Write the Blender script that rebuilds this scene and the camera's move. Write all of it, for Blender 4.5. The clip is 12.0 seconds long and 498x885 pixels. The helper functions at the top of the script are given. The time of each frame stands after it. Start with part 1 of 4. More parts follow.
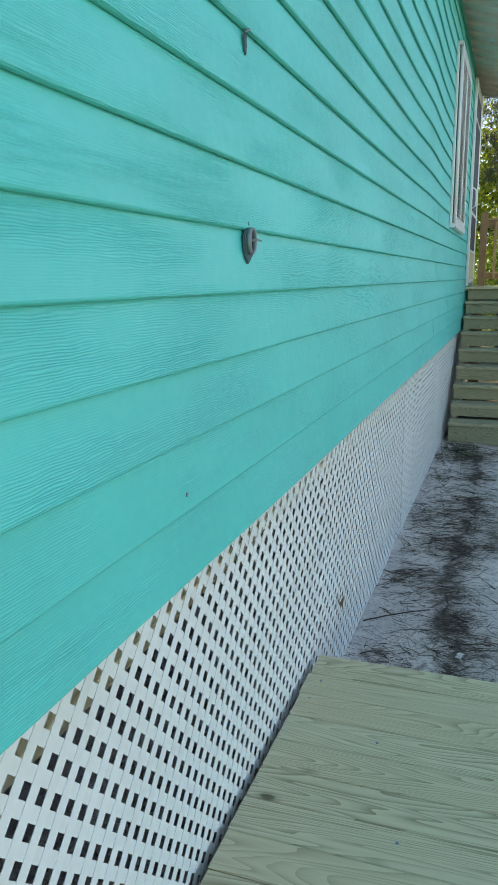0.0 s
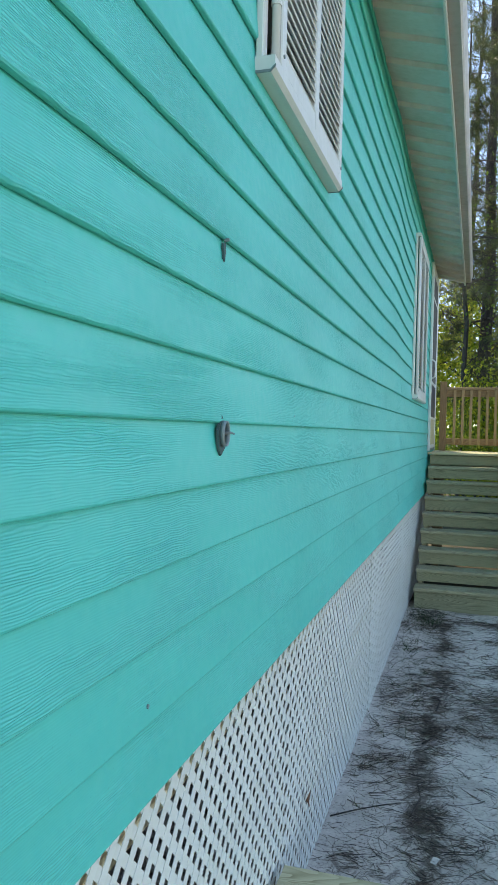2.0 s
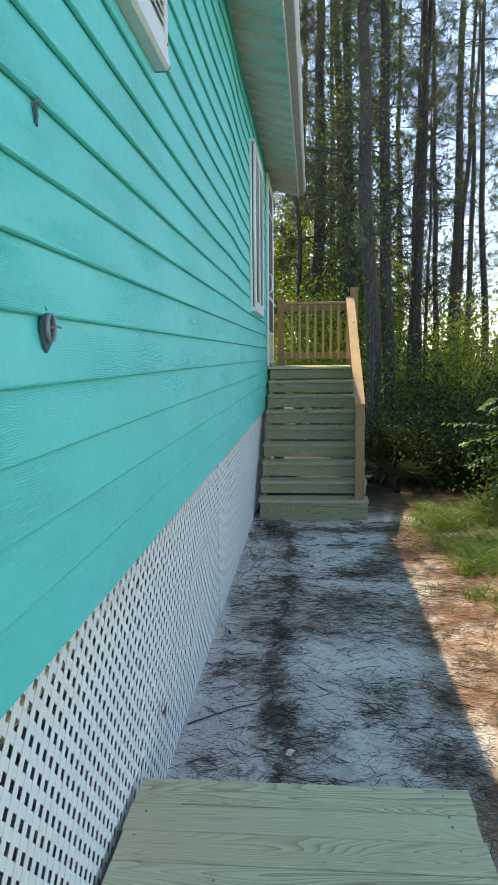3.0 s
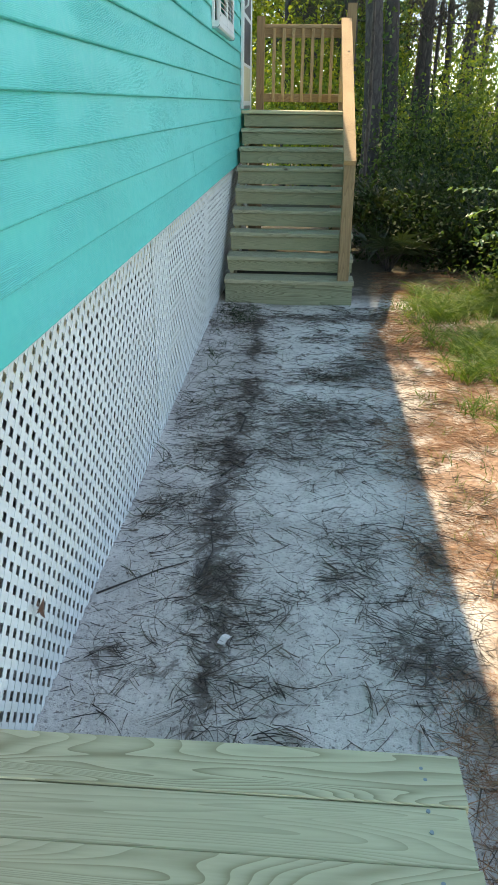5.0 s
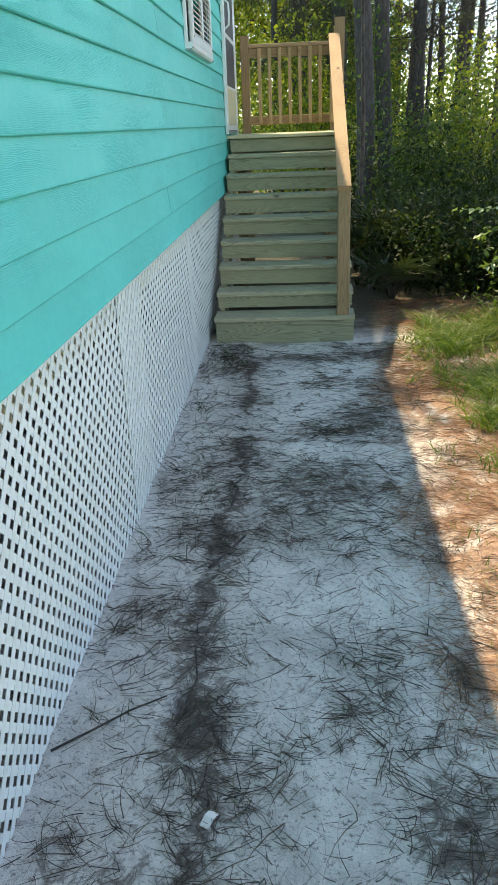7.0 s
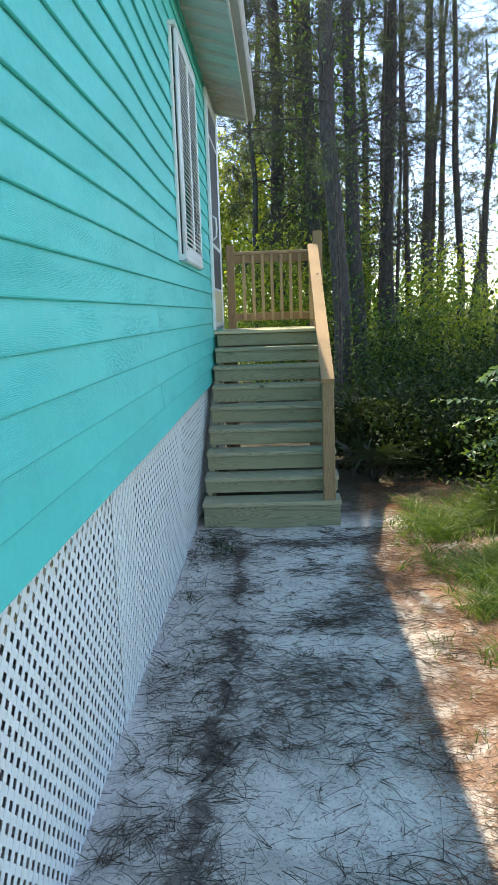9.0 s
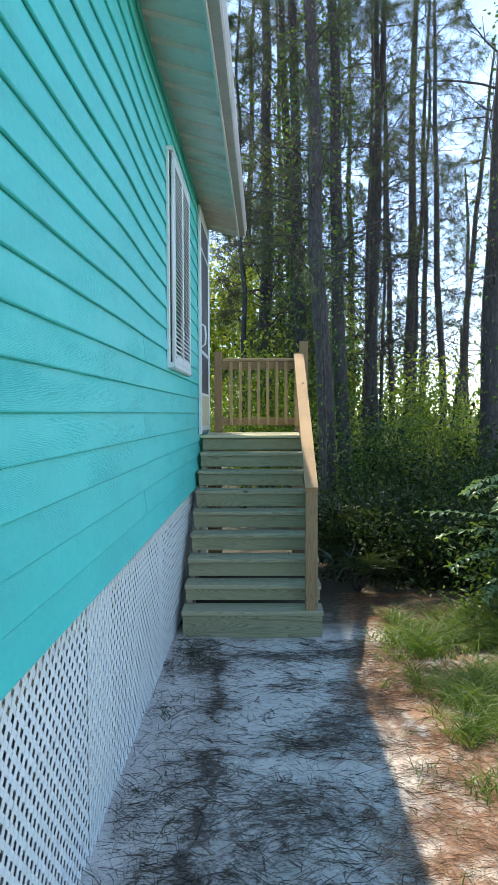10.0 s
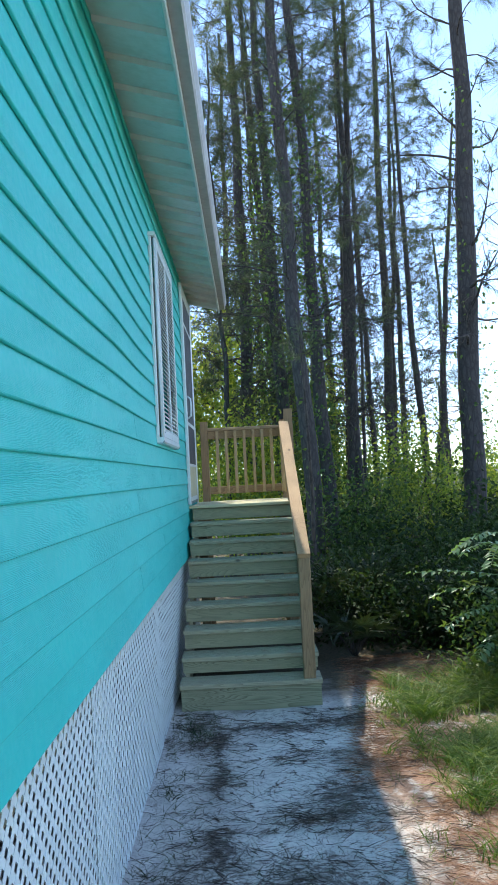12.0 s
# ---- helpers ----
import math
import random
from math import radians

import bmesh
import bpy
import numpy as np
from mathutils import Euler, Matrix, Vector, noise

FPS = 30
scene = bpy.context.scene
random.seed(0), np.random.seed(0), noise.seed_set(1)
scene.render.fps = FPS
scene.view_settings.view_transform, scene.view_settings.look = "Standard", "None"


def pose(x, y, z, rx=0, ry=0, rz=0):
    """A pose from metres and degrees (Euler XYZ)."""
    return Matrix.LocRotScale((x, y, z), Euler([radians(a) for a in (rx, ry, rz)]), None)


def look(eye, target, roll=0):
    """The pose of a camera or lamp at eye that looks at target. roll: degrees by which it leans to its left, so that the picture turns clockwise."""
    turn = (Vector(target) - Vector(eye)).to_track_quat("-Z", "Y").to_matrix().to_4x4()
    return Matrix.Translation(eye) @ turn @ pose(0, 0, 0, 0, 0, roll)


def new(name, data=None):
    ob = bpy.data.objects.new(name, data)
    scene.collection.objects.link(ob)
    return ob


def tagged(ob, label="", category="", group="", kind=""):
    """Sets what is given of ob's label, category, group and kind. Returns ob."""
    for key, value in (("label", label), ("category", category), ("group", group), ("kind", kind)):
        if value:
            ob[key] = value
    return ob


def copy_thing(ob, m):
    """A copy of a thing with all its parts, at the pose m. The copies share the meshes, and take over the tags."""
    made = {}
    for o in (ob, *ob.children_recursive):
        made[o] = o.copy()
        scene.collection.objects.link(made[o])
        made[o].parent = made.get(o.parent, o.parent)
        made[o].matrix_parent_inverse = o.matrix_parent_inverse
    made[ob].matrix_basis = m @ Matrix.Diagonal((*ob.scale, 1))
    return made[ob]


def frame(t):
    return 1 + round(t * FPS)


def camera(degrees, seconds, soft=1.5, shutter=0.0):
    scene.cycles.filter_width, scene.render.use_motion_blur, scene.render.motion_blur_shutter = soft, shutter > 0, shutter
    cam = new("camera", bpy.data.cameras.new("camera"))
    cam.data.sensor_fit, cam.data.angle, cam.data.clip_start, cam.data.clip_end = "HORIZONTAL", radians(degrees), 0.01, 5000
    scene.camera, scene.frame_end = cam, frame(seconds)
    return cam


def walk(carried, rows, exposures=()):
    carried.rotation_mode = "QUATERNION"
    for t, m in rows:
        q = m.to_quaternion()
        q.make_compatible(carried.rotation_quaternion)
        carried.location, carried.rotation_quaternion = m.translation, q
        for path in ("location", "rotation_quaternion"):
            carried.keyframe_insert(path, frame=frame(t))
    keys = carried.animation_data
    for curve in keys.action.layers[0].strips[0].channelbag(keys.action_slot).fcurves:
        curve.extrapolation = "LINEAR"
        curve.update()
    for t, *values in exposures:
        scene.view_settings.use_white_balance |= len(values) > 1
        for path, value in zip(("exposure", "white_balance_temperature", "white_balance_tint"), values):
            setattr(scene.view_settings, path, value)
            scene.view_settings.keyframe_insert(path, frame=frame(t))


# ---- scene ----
cam = camera(36.5, 12.0)
PATH = [
    (0, (0.629, 2.058, 1.631), (-0.02, 3.902, 1.207), -0.5),
    (0.5, (0.591, 2.076, 1.685), (-0.146, 3.922, 1.468), 1.7),
    (1, (0.598, 2.085, 1.71), (-0.134, 3.943, 1.589), 1.6),
    (1.5, (0.6, 2.103, 1.728), (-0.069, 3.986, 1.673), 1.6),
    (2, (0.596, 2.109, 1.727), (0.02, 4.024, 1.695), 1.4),
    (2.3, (0.583, 2.093, 1.712), (0.127, 4.04, 1.676), -0.1),
    (2.5, (0.578, 2.138, 1.699), (0.22, 4.104, 1.622), -0.3),
    (3, (0.572, 2.243, 1.657), (0.407, 4.222, 1.428), -0.5),
    (3.5, (0.618, 2.484, 1.633), (0.477, 4.433, 1.208), 0.4),
    (3.7, (0.629, 2.603, 1.616), (0.482, 4.528, 1.095), 0.4),
    (5.3, (0.694, 3.463, 1.567), (0.582, 5.281, 0.741), 0.7),
    (5.5, (0.695, 3.556, 1.561), (0.602, 5.388, 0.763), 0.3),
    (6, (0.689, 3.742, 1.585), (0.72, 5.6, 0.844), -2.4),
    (6.5, (0.723, 3.864, 1.563), (0.728, 5.716, 0.808), -2.3),
    (7, (0.736, 3.913, 1.603), (0.591, 5.751, 0.828), -2.3),
    (7.2, (0.734, 3.91, 1.618), (0.561, 5.745, 0.844), -2.3),
    (8.8, (0.734, 3.95, 1.639), (0.609, 5.898, 1.203), -2.9),
    (9, (0.681, 3.942, 1.684), (0.595, 5.912, 1.347), -2.0),
    (9.5, (0.678, 3.955, 1.733), (0.636, 5.95, 1.597), -0.5),
    (10, (0.683, 3.959, 1.739), (0.644, 5.957, 1.662), -0.2),
    (10.5, (0.677, 3.954, 1.746), (0.674, 5.953, 1.683), -0.4),
    (11, (0.643, 3.943, 1.753), (0.688, 5.943, 1.713), -1.6),
    (11.5, (0.644, 3.9, 1.788), (0.73, 5.898, 1.81), -3.0),
    (12, (0.648, 3.861, 1.784), (0.655, 5.859, 1.875), -2.9),
]
walk(cam, [(t, look(eye, target, roll)) for t, eye, target, roll in PATH],
     [(0, 1.9, 8800, 8), (2.5, 1.85, 8400, 9), (3.5, 1.95, 8700, 10), (5.5, 2.25, 9300, 10), (7, 2.22, 9300, 10), (9, 2.1, 7900, 9), (11, 1.95, 6900, 9), (12, 1.9, 6600, 8)])

# ---- sky, sun ----
SUN = Vector((-0.205, 0.62, 1.0)).normalized()
world = bpy.data.worlds.new("sky")
scene.world = world
world.use_nodes = True
sky = world.node_tree.nodes.new("ShaderNodeTexSky")
sky.sky_type, sky.sun_disc = "NISHITA", False
sky.sun_elevation = math.asin(SUN.z)
sky.sun_rotation = math.atan2(SUN.x, SUN.y)
sky.air_density, sky.dust_density, sky.ozone_density = 0.65, 0.0, 1.0
back = world.node_tree.nodes["Background"]
world.node_tree.links.new(sky.outputs[0], back.inputs[0])
back.inputs[1].default_value = 0.15
sun_data = bpy.data.lights.new("sun", "SUN")
sun_data.energy, sun_data.angle, sun_data.color = 2.15, radians(0.55), (1.0, 0.93, 0.82)
sun = new("sun", sun_data)
sun.matrix_world = look(SUN * 30, (0, 0, 0))


# ---- materials ----
class Nodes:
    """Short hand for building one node material."""

    def __init__(self, name, rough=0.7, metal=0.0):
        self.mat = bpy.data.materials.new(name)
        self.mat.use_nodes = True
        self.t = self.mat.node_tree
        self.bsdf = self.t.nodes["Principled BSDF"]
        self.bsdf.inputs["Roughness"].default_value = rough
        self.bsdf.inputs["Metallic"].default_value = metal
        self.coord = self.t.nodes.new("ShaderNodeTexCoord").outputs["Object"]
        self.info = self.t.nodes.new("ShaderNodeObjectInfo").outputs["Random"]

    def put(self, socket, value):
        if isinstance(value, bpy.types.NodeSocket):
            self.t.links.new(value, socket)
        elif isinstance(value, tuple) and len(value) == 3 and socket.type == "RGBA":
            socket.default_value = (*value, 1)
        else:
            socket.default_value = value

    def math(self, op, a, b=0.0, c=0.0):
        n = self.t.nodes.new("ShaderNodeMath")
        n.operation = op
        for s, v in zip(n.inputs, (a, b, c)):
            self.put(s, v)
        return n.outputs[0]

    def scaled(self, vec, scale, shift=None):
        n = self.t.nodes.new("ShaderNodeMapping")
        self.put(n.inputs["Vector"], vec)
        n.inputs["Scale"].default_value = scale
        if shift is not None:
            c = self.t.nodes.new("ShaderNodeCombineXYZ")
            for i in range(3):
                self.put(c.inputs[i], self.math("MULTIPLY", shift, (37.0, 53.0, 71.0)[i]))
            self.put(n.inputs["Location"], c.outputs[0])
        return n.outputs[0]

    def noise(self, vec, scale, detail=3.0, rough=0.55, warp=0.0):
        n = self.t.nodes.new("ShaderNodeTexNoise")
        self.put(n.inputs["Vector"], vec)
        for k, v in (("Scale", scale), ("Detail", detail), ("Roughness", rough), ("Distortion", warp)):
            n.inputs[k].default_value = v
        return n.outputs["Fac"]

    def wave(self, vec, scale, warp, detail=2.0, dscale=1.0, axis="Z"):
        n = self.t.nodes.new("ShaderNodeTexWave")
        n.bands_direction = axis
        self.put(n.inputs["Vector"], vec)
        for k, v in (("Scale", scale), ("Distortion", warp), ("Detail", detail), ("Detail Scale", dscale)):
            n.inputs[k].default_value = v
        return n.outputs["Fac"]

    def ramp(self, fac, stops):
        n = self.t.nodes.new("ShaderNodeValToRGB")
        self.put(n.inputs[0], fac)
        e = n.color_ramp.elements
        while len(e) < len(stops):
            e.new(0.5)
        for el, (p, c) in zip(e, stops):
            el.position = p
            el.color = (*c, 1) if isinstance(c, tuple) else (c, c, c, 1)
        return n.outputs[0]

    def mix(self, fac, a, b, blend="MIX"):
        n = self.t.nodes.new("ShaderNodeMix")
        n.data_type, n.blend_type = "RGBA", blend
        for s, v in zip((n.inputs[0], n.inputs[6], n.inputs[7]), (fac, a, b)):
            self.put(s, v)
        return n.outputs[2]

    def axis(self, vec, i):
        n = self.t.nodes.new("ShaderNodeSeparateXYZ")
        self.put(n.inputs[0], vec)
        return n.outputs[i]

    def bump(self, height, strength, dist):
        n = self.t.nodes.new("ShaderNodeBump")
        self.put(n.inputs["Height"], height)
        n.inputs["Strength"].default_value, n.inputs["Distance"].default_value = strength, dist
        self.put(self.bsdf.inputs["Normal"], n.outputs[0])

    def color(self, c):
        self.put(self.bsdf.inputs["Base Color"], c)
        return self

    def rough(self, r):
        self.put(self.bsdf.inputs["Roughness"], r)


def teal_siding():
    m = Nodes("teal_fibre_cement", 0.42)
    p = m.scaled(m.coord, (1, 1, 1), m.info)
    long = m.scaled(p, (1, 0.16, 1))
    grain = m.wave(long, 66.0, 8.0, 1.5, 1.0)
    fade = m.ramp(m.noise(m.scaled(p, (1, 0.7, 3.0)), 2.6, 2.0), [(0.40, 0.08), (0.66, 1.0)])
    broad = m.noise(m.coord, 1.1, 3.0)
    tint = m.ramp(broad, [(0.3, (0.016, 0.50, 0.45)), (0.7, (0.022, 0.57, 0.515))])
    tint = m.mix(m.math("MULTIPLY", m.info, 0.1), tint, (0.03, 0.53, 0.53))
    specks = m.ramp(m.noise(p, 210.0, 1.0), [(0.0, 1.0), (0.71, 1.0), (0.78, 0.86)])
    tint = m.mix(1.0, tint, specks, "MULTIPLY")
    m.color(tint)
    m.rough(m.ramp(m.noise(p, 34.0), [(0.3, 0.42), (0.7, 0.56)]))
    m.bsdf.inputs["Specular IOR Level"].default_value = 0.65
    m.bump(m.math("MULTIPLY", grain, fade), 0.6, 0.0018)
    return m.mat


def wood(name, light, dark, rough=0.72, knots=True, along=0, contrast=1.0):
    m = Nodes(name, rough)
    s = [1.0, 1.0, 1.0]
    s[along] = 0.09
    p = m.scaled(m.coord, (1, 1, 1), m.info)
    q = m.scaled(p, tuple(s))
    w = m.noise(q, 9.0, 1.2, 0.4, 0.7)
    rings = m.math("FRACT", m.math("MULTIPLY", w, 27.0))
    rings = m.math("MULTIPLY", m.math("POWER", rings, 2.2), m.ramp(m.noise(q, 6.0, 1.0), [(0.3, 0.35), (0.65, 1.0)]))
    fine = m.noise(q, 120.0, 3.0, 0.6)
    g = m.math("ADD", m.math("MULTIPLY", rings, 0.72 * contrast), m.math("MULTIPLY", fine, 0.42))
    col = m.ramp(g, [(0.18, light), (0.85, dark)])
    blotch = m.noise(p, 4.5, 3.0)
    col = m.mix(m.ramp(blotch, [(0.35, 0.0), (0.75, 0.35)]), col, tuple(c * 0.72 for c in light))
    col = m.mix(m.math("MULTIPLY", m.info, 0.32), col, tuple(c * k for c, k in zip(light, (0.92, 0.8, 0.72))))
    if knots:
        v = m.t.nodes.new("ShaderNodeTexVoronoi")
        ks = [5.5, 5.5, 5.5]
        ks[along] = 2.6
        m.put(v.inputs["Vector"], m.scaled(p, tuple(ks)))
        v.inputs["Scale"].default_value = 1.0
        k = m.ramp(v.outputs["Distance"], [(0.04, 0.9), (0.07, 0.3), (0.12, 0.0)])
        col = m.mix(k, col, tuple(c * 0.3 for c in dark))
    m.color(col)
    m.bump(g, 0.35, 0.0012)
    return m.mat


def painted(name, base, rough=0.45, dirt=(0.5, 0.5, 0.46), amount=0.25, spec=0.5):
    m = Nodes(name, rough)
    d = m.noise(m.coord, 3.1, 5.0, 0.65)
    s = m.noise(m.scaled(m.coord, (1, 1, 0.25)), 24.0, 3.0)
    f = m.math("MULTIPLY", m.ramp(m.math("MULTIPLY", d, m.math("ADD", s, 0.5)), [(0.42, 0.0), (0.75, 1.0)]), amount)
    col = m.mix(f, base, tuple(a * b for a, b in zip(base, dirt)))
    m.color(col)
    m.rough(m.ramp(s, [(0.3, rough * 0.85), (0.7, min(1, rough * 1.25))]))
    m.bump(m.noise(m.coord, 130.0, 2.0), 0.12, 0.0008)
    return m.mat


def bark(name, light, dark):
    m = Nodes(name, 0.92)
    v = m.t.nodes.new("ShaderNodeTexVoronoi")
    v.feature = "DISTANCE_TO_EDGE"
    warp = m.noise(m.coord, 9.0, 3.0)
    p = m.scaled(m.coord, (1, 1, 0.32), m.info)
    q = m.mix(0.06, p, warp, "ADD")
    m.put(v.inputs["Vector"], q)
    v.inputs["Scale"].default_value = 15.0
    plates = m.ramp(v.outputs["Distance"], [(0.0, 0.0), (0.22, 1.0)])
    fine = m.noise(m.scaled(m.coord, (1, 1, 0.3)), 46.0, 4.0, 0.7)
    g = m.math("MULTIPLY", plates, m.math("ADD", fine, 0.25))
    m.color(m.ramp(g, [(0.05, dark), (0.9, light)]))
    m.bump(g, 0.5, 0.012)
    return m.mat


def leafy(name, a, b, c, passing=0.45, rough=0.5):
    """Foliage that lets part of the light through; every leaf has its own tint."""
    m = Nodes(name, rough)
    geo = m.t.nodes.new("ShaderNodeNewGeometry")
    col = m.ramp(geo.outputs["Random Per Island"], [(0.0, a), (0.55, b), (1.0, c)])
    big = m.noise(m.coord, 1.3, 2.0)
    col = m.mix(m.ramp(big, [(0.35, 0.0), (0.7, 0.4)]), col, a)
    m.color(col)
    tr = m.t.nodes.new("ShaderNodeBsdfTranslucent")
    m.put(tr.inputs[0], m.mix(1.0, col, (1.55, 1.5, 0.75), "MULTIPLY"))
    mix = m.t.nodes.new("ShaderNodeMixShader")
    mix.inputs[0].default_value = passing
    m.t.links.new(m.bsdf.outputs[0], mix.inputs[1])
    m.t.links.new(tr.outputs[0], mix.inputs[2])
    m.t.links.new(mix.outputs[0], m.t.nodes["Material Output"].inputs[0])
    return m.mat


# the drip line of dark soil along the house: where its middle runs, and how wide it is
DRIP = [(0.37, 9.0, 0.05), (0.39, 8.4, 0.06), (0.42, 7.58, 0.13), (0.41, 7.1, 0.10), (0.38, 6.72, 0.10), (0.36, 6.35, 0.05), (0.38, 6.0, 0.12), (0.41, 5.66, 0.12), (0.47, 5.42, 0.07), (0.44, 5.1, 0.04)]
# loose drifts of duff on the sand: x, y, half widths, strength
DRIFTS = [(x, y, w * 0.9, 0.33, 0.98) for x, y, w in DRIP] + [
    (0.82, 7.2, 0.32, 0.26, 0.85), (1.08, 8.12, 0.20, 0.26, 0.85), (0.70, 9.28, 0.42, 0.09, 1.0), (1.25, 9.4, 0.3, 0.12, 0.8), (1.14, 5.28, 0.15, 0.2, 1.0),
    (1.25, 5.88, 0.07, 0.09, 0.9), (0.60, 6.95, 0.12, 0.2, 0.7), (0.15, 5.2, 0.14, 0.14, 0.5), (0.18, 9.35, 0.16, 0.2, 0.6)]


def ground_material():
    m = Nodes("sandy_soil_with_pine_duff", 0.95)
    c = m.coord
    x, y = m.axis(c, 0), m.axis(c, 1)
    n1 = m.noise(c, 1.7, 5.0, 0.6)
    n2 = m.noise(c, 6.5, 5.0, 0.65, 0.6)
    n3 = m.noise(c, 38.0, 4.0, 0.7)
    n4 = m.noise(m.scaled(c, (1, 1, 1)), 160.0, 2.0)
    sand = m.ramp(m.math("ADD", m.math("MULTIPLY", n2, 0.6), m.math("MULTIPLY", n3, 0.4)),
                  [(0.30, (0.38, 0.355, 0.32)), (0.45, (0.63, 0.595, 0.54)), (0.66, (0.77, 0.735, 0.675))])
    soil = m.ramp(n3, [(0.3, (0.065, 0.052, 0.045)), (0.7, (0.20, 0.162, 0.138))])
    drift = 0.0
    for px, py, rx, ry, k in DRIFTS:
        dx = m.math("POWER", m.math("ABSOLUTE", m.math("DIVIDE", m.math("SUBTRACT", x, px), rx)), 2.0)
        dy = m.math("POWER", m.math("ABSOLUTE", m.math("DIVIDE", m.math("SUBTRACT", y, py), ry)), 2.0)
        blob = m.math("MULTIPLY", m.math("POWER", 2.718, m.math("MULTIPLY", m.math("ADD", dx, dy), -1.0)), k)
        drift = m.math("MAXIMUM", drift, blob)
    shreds = m.noise(c, 12.0, 7.0, 0.75, 1.0)
    dark = m.ramp(m.math("ADD", m.math("MULTIPLY", drift, 0.22), m.math("ADD", m.math("MULTIPLY", shreds, 0.95), m.math("MULTIPLY", n3, 0.35))), [(0.73, 0.0), (0.84, 0.85)])
    grime = m.ramp(m.math("ADD", m.math("MULTIPLY", n1, 0.5), m.math("MULTIPLY", n2, 0.5)), [(0.47, 0.0), (0.60, 0.6)])
    sand = m.mix(grime, sand, (0.31, 0.285, 0.255))
    specks = m.ramp(m.noise(c, 62.0, 3.0, 0.7), [(0.56, 0.0), (0.66, 0.75)])
    dark = m.math("MAXIMUM", dark, specks)
    path = m.mix(dark, sand, soil)
    straw = m.ramp(n3, [(0.3, (0.145, 0.08, 0.05)), (0.52, (0.28, 0.165, 0.105)), (0.72, (0.43, 0.30, 0.22))])
    edge2 = m.math("MULTIPLY", m.math("ADD", x, m.math("MULTIPLY", m.math("SUBTRACT", n1, 0.5), 1.1)), 0.4)
    edge2 = m.math("SUBTRACT", edge2, m.math("MULTIPLY", m.math("MINIMUM", 1.0, m.math("MAXIMUM", 0.0, m.math("SUBTRACT", y, 8.6))), 0.13))
    bed = m.math("MULTIPLY", m.ramp(edge2, [(0.50, 0.0), (0.58, 1.0)]), m.ramp(n2, [(0.38, 0.25), (0.50, 0.95)]))
    col = m.mix(bed, path, straw)
    turf = m.ramp(n3, [(0.3, (0.05, 0.05, 0.022)), (0.7, (0.18, 0.15, 0.07))])
    green = m.math("MULTIPLY", m.ramp(n2, [(0.4, 0.25), (0.6, 1.0)]), m.ramp(m.math("MULTIPLY", m.math("ADD", x, m.math("MULTIPLY", m.math("SUBTRACT", n1, 0.5), 0.9)), 0.2), [(0.39, 0.0), (0.47, 1.0)]))
    col = m.mix(green, col, turf)
    # Woodland soil from the stairs on, with the trees' shade in its dark colour.
    shaded_wood_floor = m.ramp(m.math("MULTIPLY", m.math("ADD", y, m.math("MULTIPLY", n1, 2.0)), 0.05), [(0.53, 0.0), (0.57, 1.0)])
    col = m.mix(shaded_wood_floor, col, m.ramp(n3, [(0.3, (0.03, 0.026, 0.014)), (0.7, (0.10, 0.085, 0.045))]))
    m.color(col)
    h = m.math("ADD", m.math("MULTIPLY", n2, 0.5), m.math("ADD", m.math("MULTIPLY", n3, 0.35), m.math("MULTIPLY", n4, 0.12)))
    m.bump(h, 0.7, 0.04)
    return m.mat


def dark_glass():
    m = Nodes("door_glass", 0.06)
    m.color((0.012, 0.016, 0.018))
    m.bsdf.inputs["Specular IOR Level"].default_value = 0.7
    m.bump(m.noise(m.coord, 2.0, 1.0), 0.05, 0.002)
    return m.mat


TEAL = teal_siding()
WHITE_PVC = painted("white_pvc_lattice", (0.68, 0.73, 0.71), 0.42, (0.72, 0.70, 0.62), 0.35)
WHITE_TRIM = painted("white_aluminium", (0.62, 0.69, 0.69), 0.36, (0.7, 0.7, 0.66), 0.25)
SOFFIT_PAINT = painted("white_soffit_paint", (0.66, 0.68, 0.66), 0.55, (0.7, 0.7, 0.62), 0.45)
GUTTER_PAINT = painted("grey_metal_edge", (0.42, 0.42, 0.41), 0.4, (0.6, 0.58, 0.55), 0.4)
ROOF_METAL = painted("roof_metal", (0.35, 0.36, 0.36), 0.4)
PALE_RIM = wood("rim_board_wood", (0.82, 0.78, 0.60), (0.5, 0.42, 0.27), 0.8, False, 1)
# Greenish pine of the upright boards, darkened for their shaded faces.
GREEN_PINE = wood("treated_pine_greenish_shaded", (0.30, 0.315, 0.20), (0.10, 0.108, 0.062), 0.72, True, 0)
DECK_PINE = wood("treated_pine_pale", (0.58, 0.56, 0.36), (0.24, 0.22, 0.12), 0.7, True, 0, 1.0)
DECK_PINE_Y = wood("treated_pine_pale_long", (0.43, 0.42, 0.28), (0.2, 0.19, 0.11), 0.7, True, 1)
POST_PINE = wood("treated_pine_warm_upright", (0.29, 0.195, 0.10), (0.15, 0.095, 0.045), 0.72, True, 2)
BALUSTER_PINE = wood("treated_pine_golden_upright", (0.47, 0.34, 0.18), (0.25, 0.165, 0.08), 0.72, False, 2)
RAIL_PINE = wood("treated_pine_warm_flat", (0.36, 0.25, 0.13), (0.2, 0.125, 0.06), 0.72, True, 0)
CAP_PINE = wood("treated_pine_warm_long", (0.40, 0.255, 0.125), (0.22, 0.13, 0.06), 0.75, True, 1)
BARK = bark("pine_bark", (0.070, 0.062, 0.060), (0.040, 0.035, 0.034))
TWIG = bark("twig_bark", (0.085, 0.07, 0.06), (0.035, 0.03, 0.026))
NEEDLES = leafy("pine_needles", (0.035, 0.055, 0.028), (0.06, 0.09, 0.038), (0.11, 0.13, 0.05), 0.3)
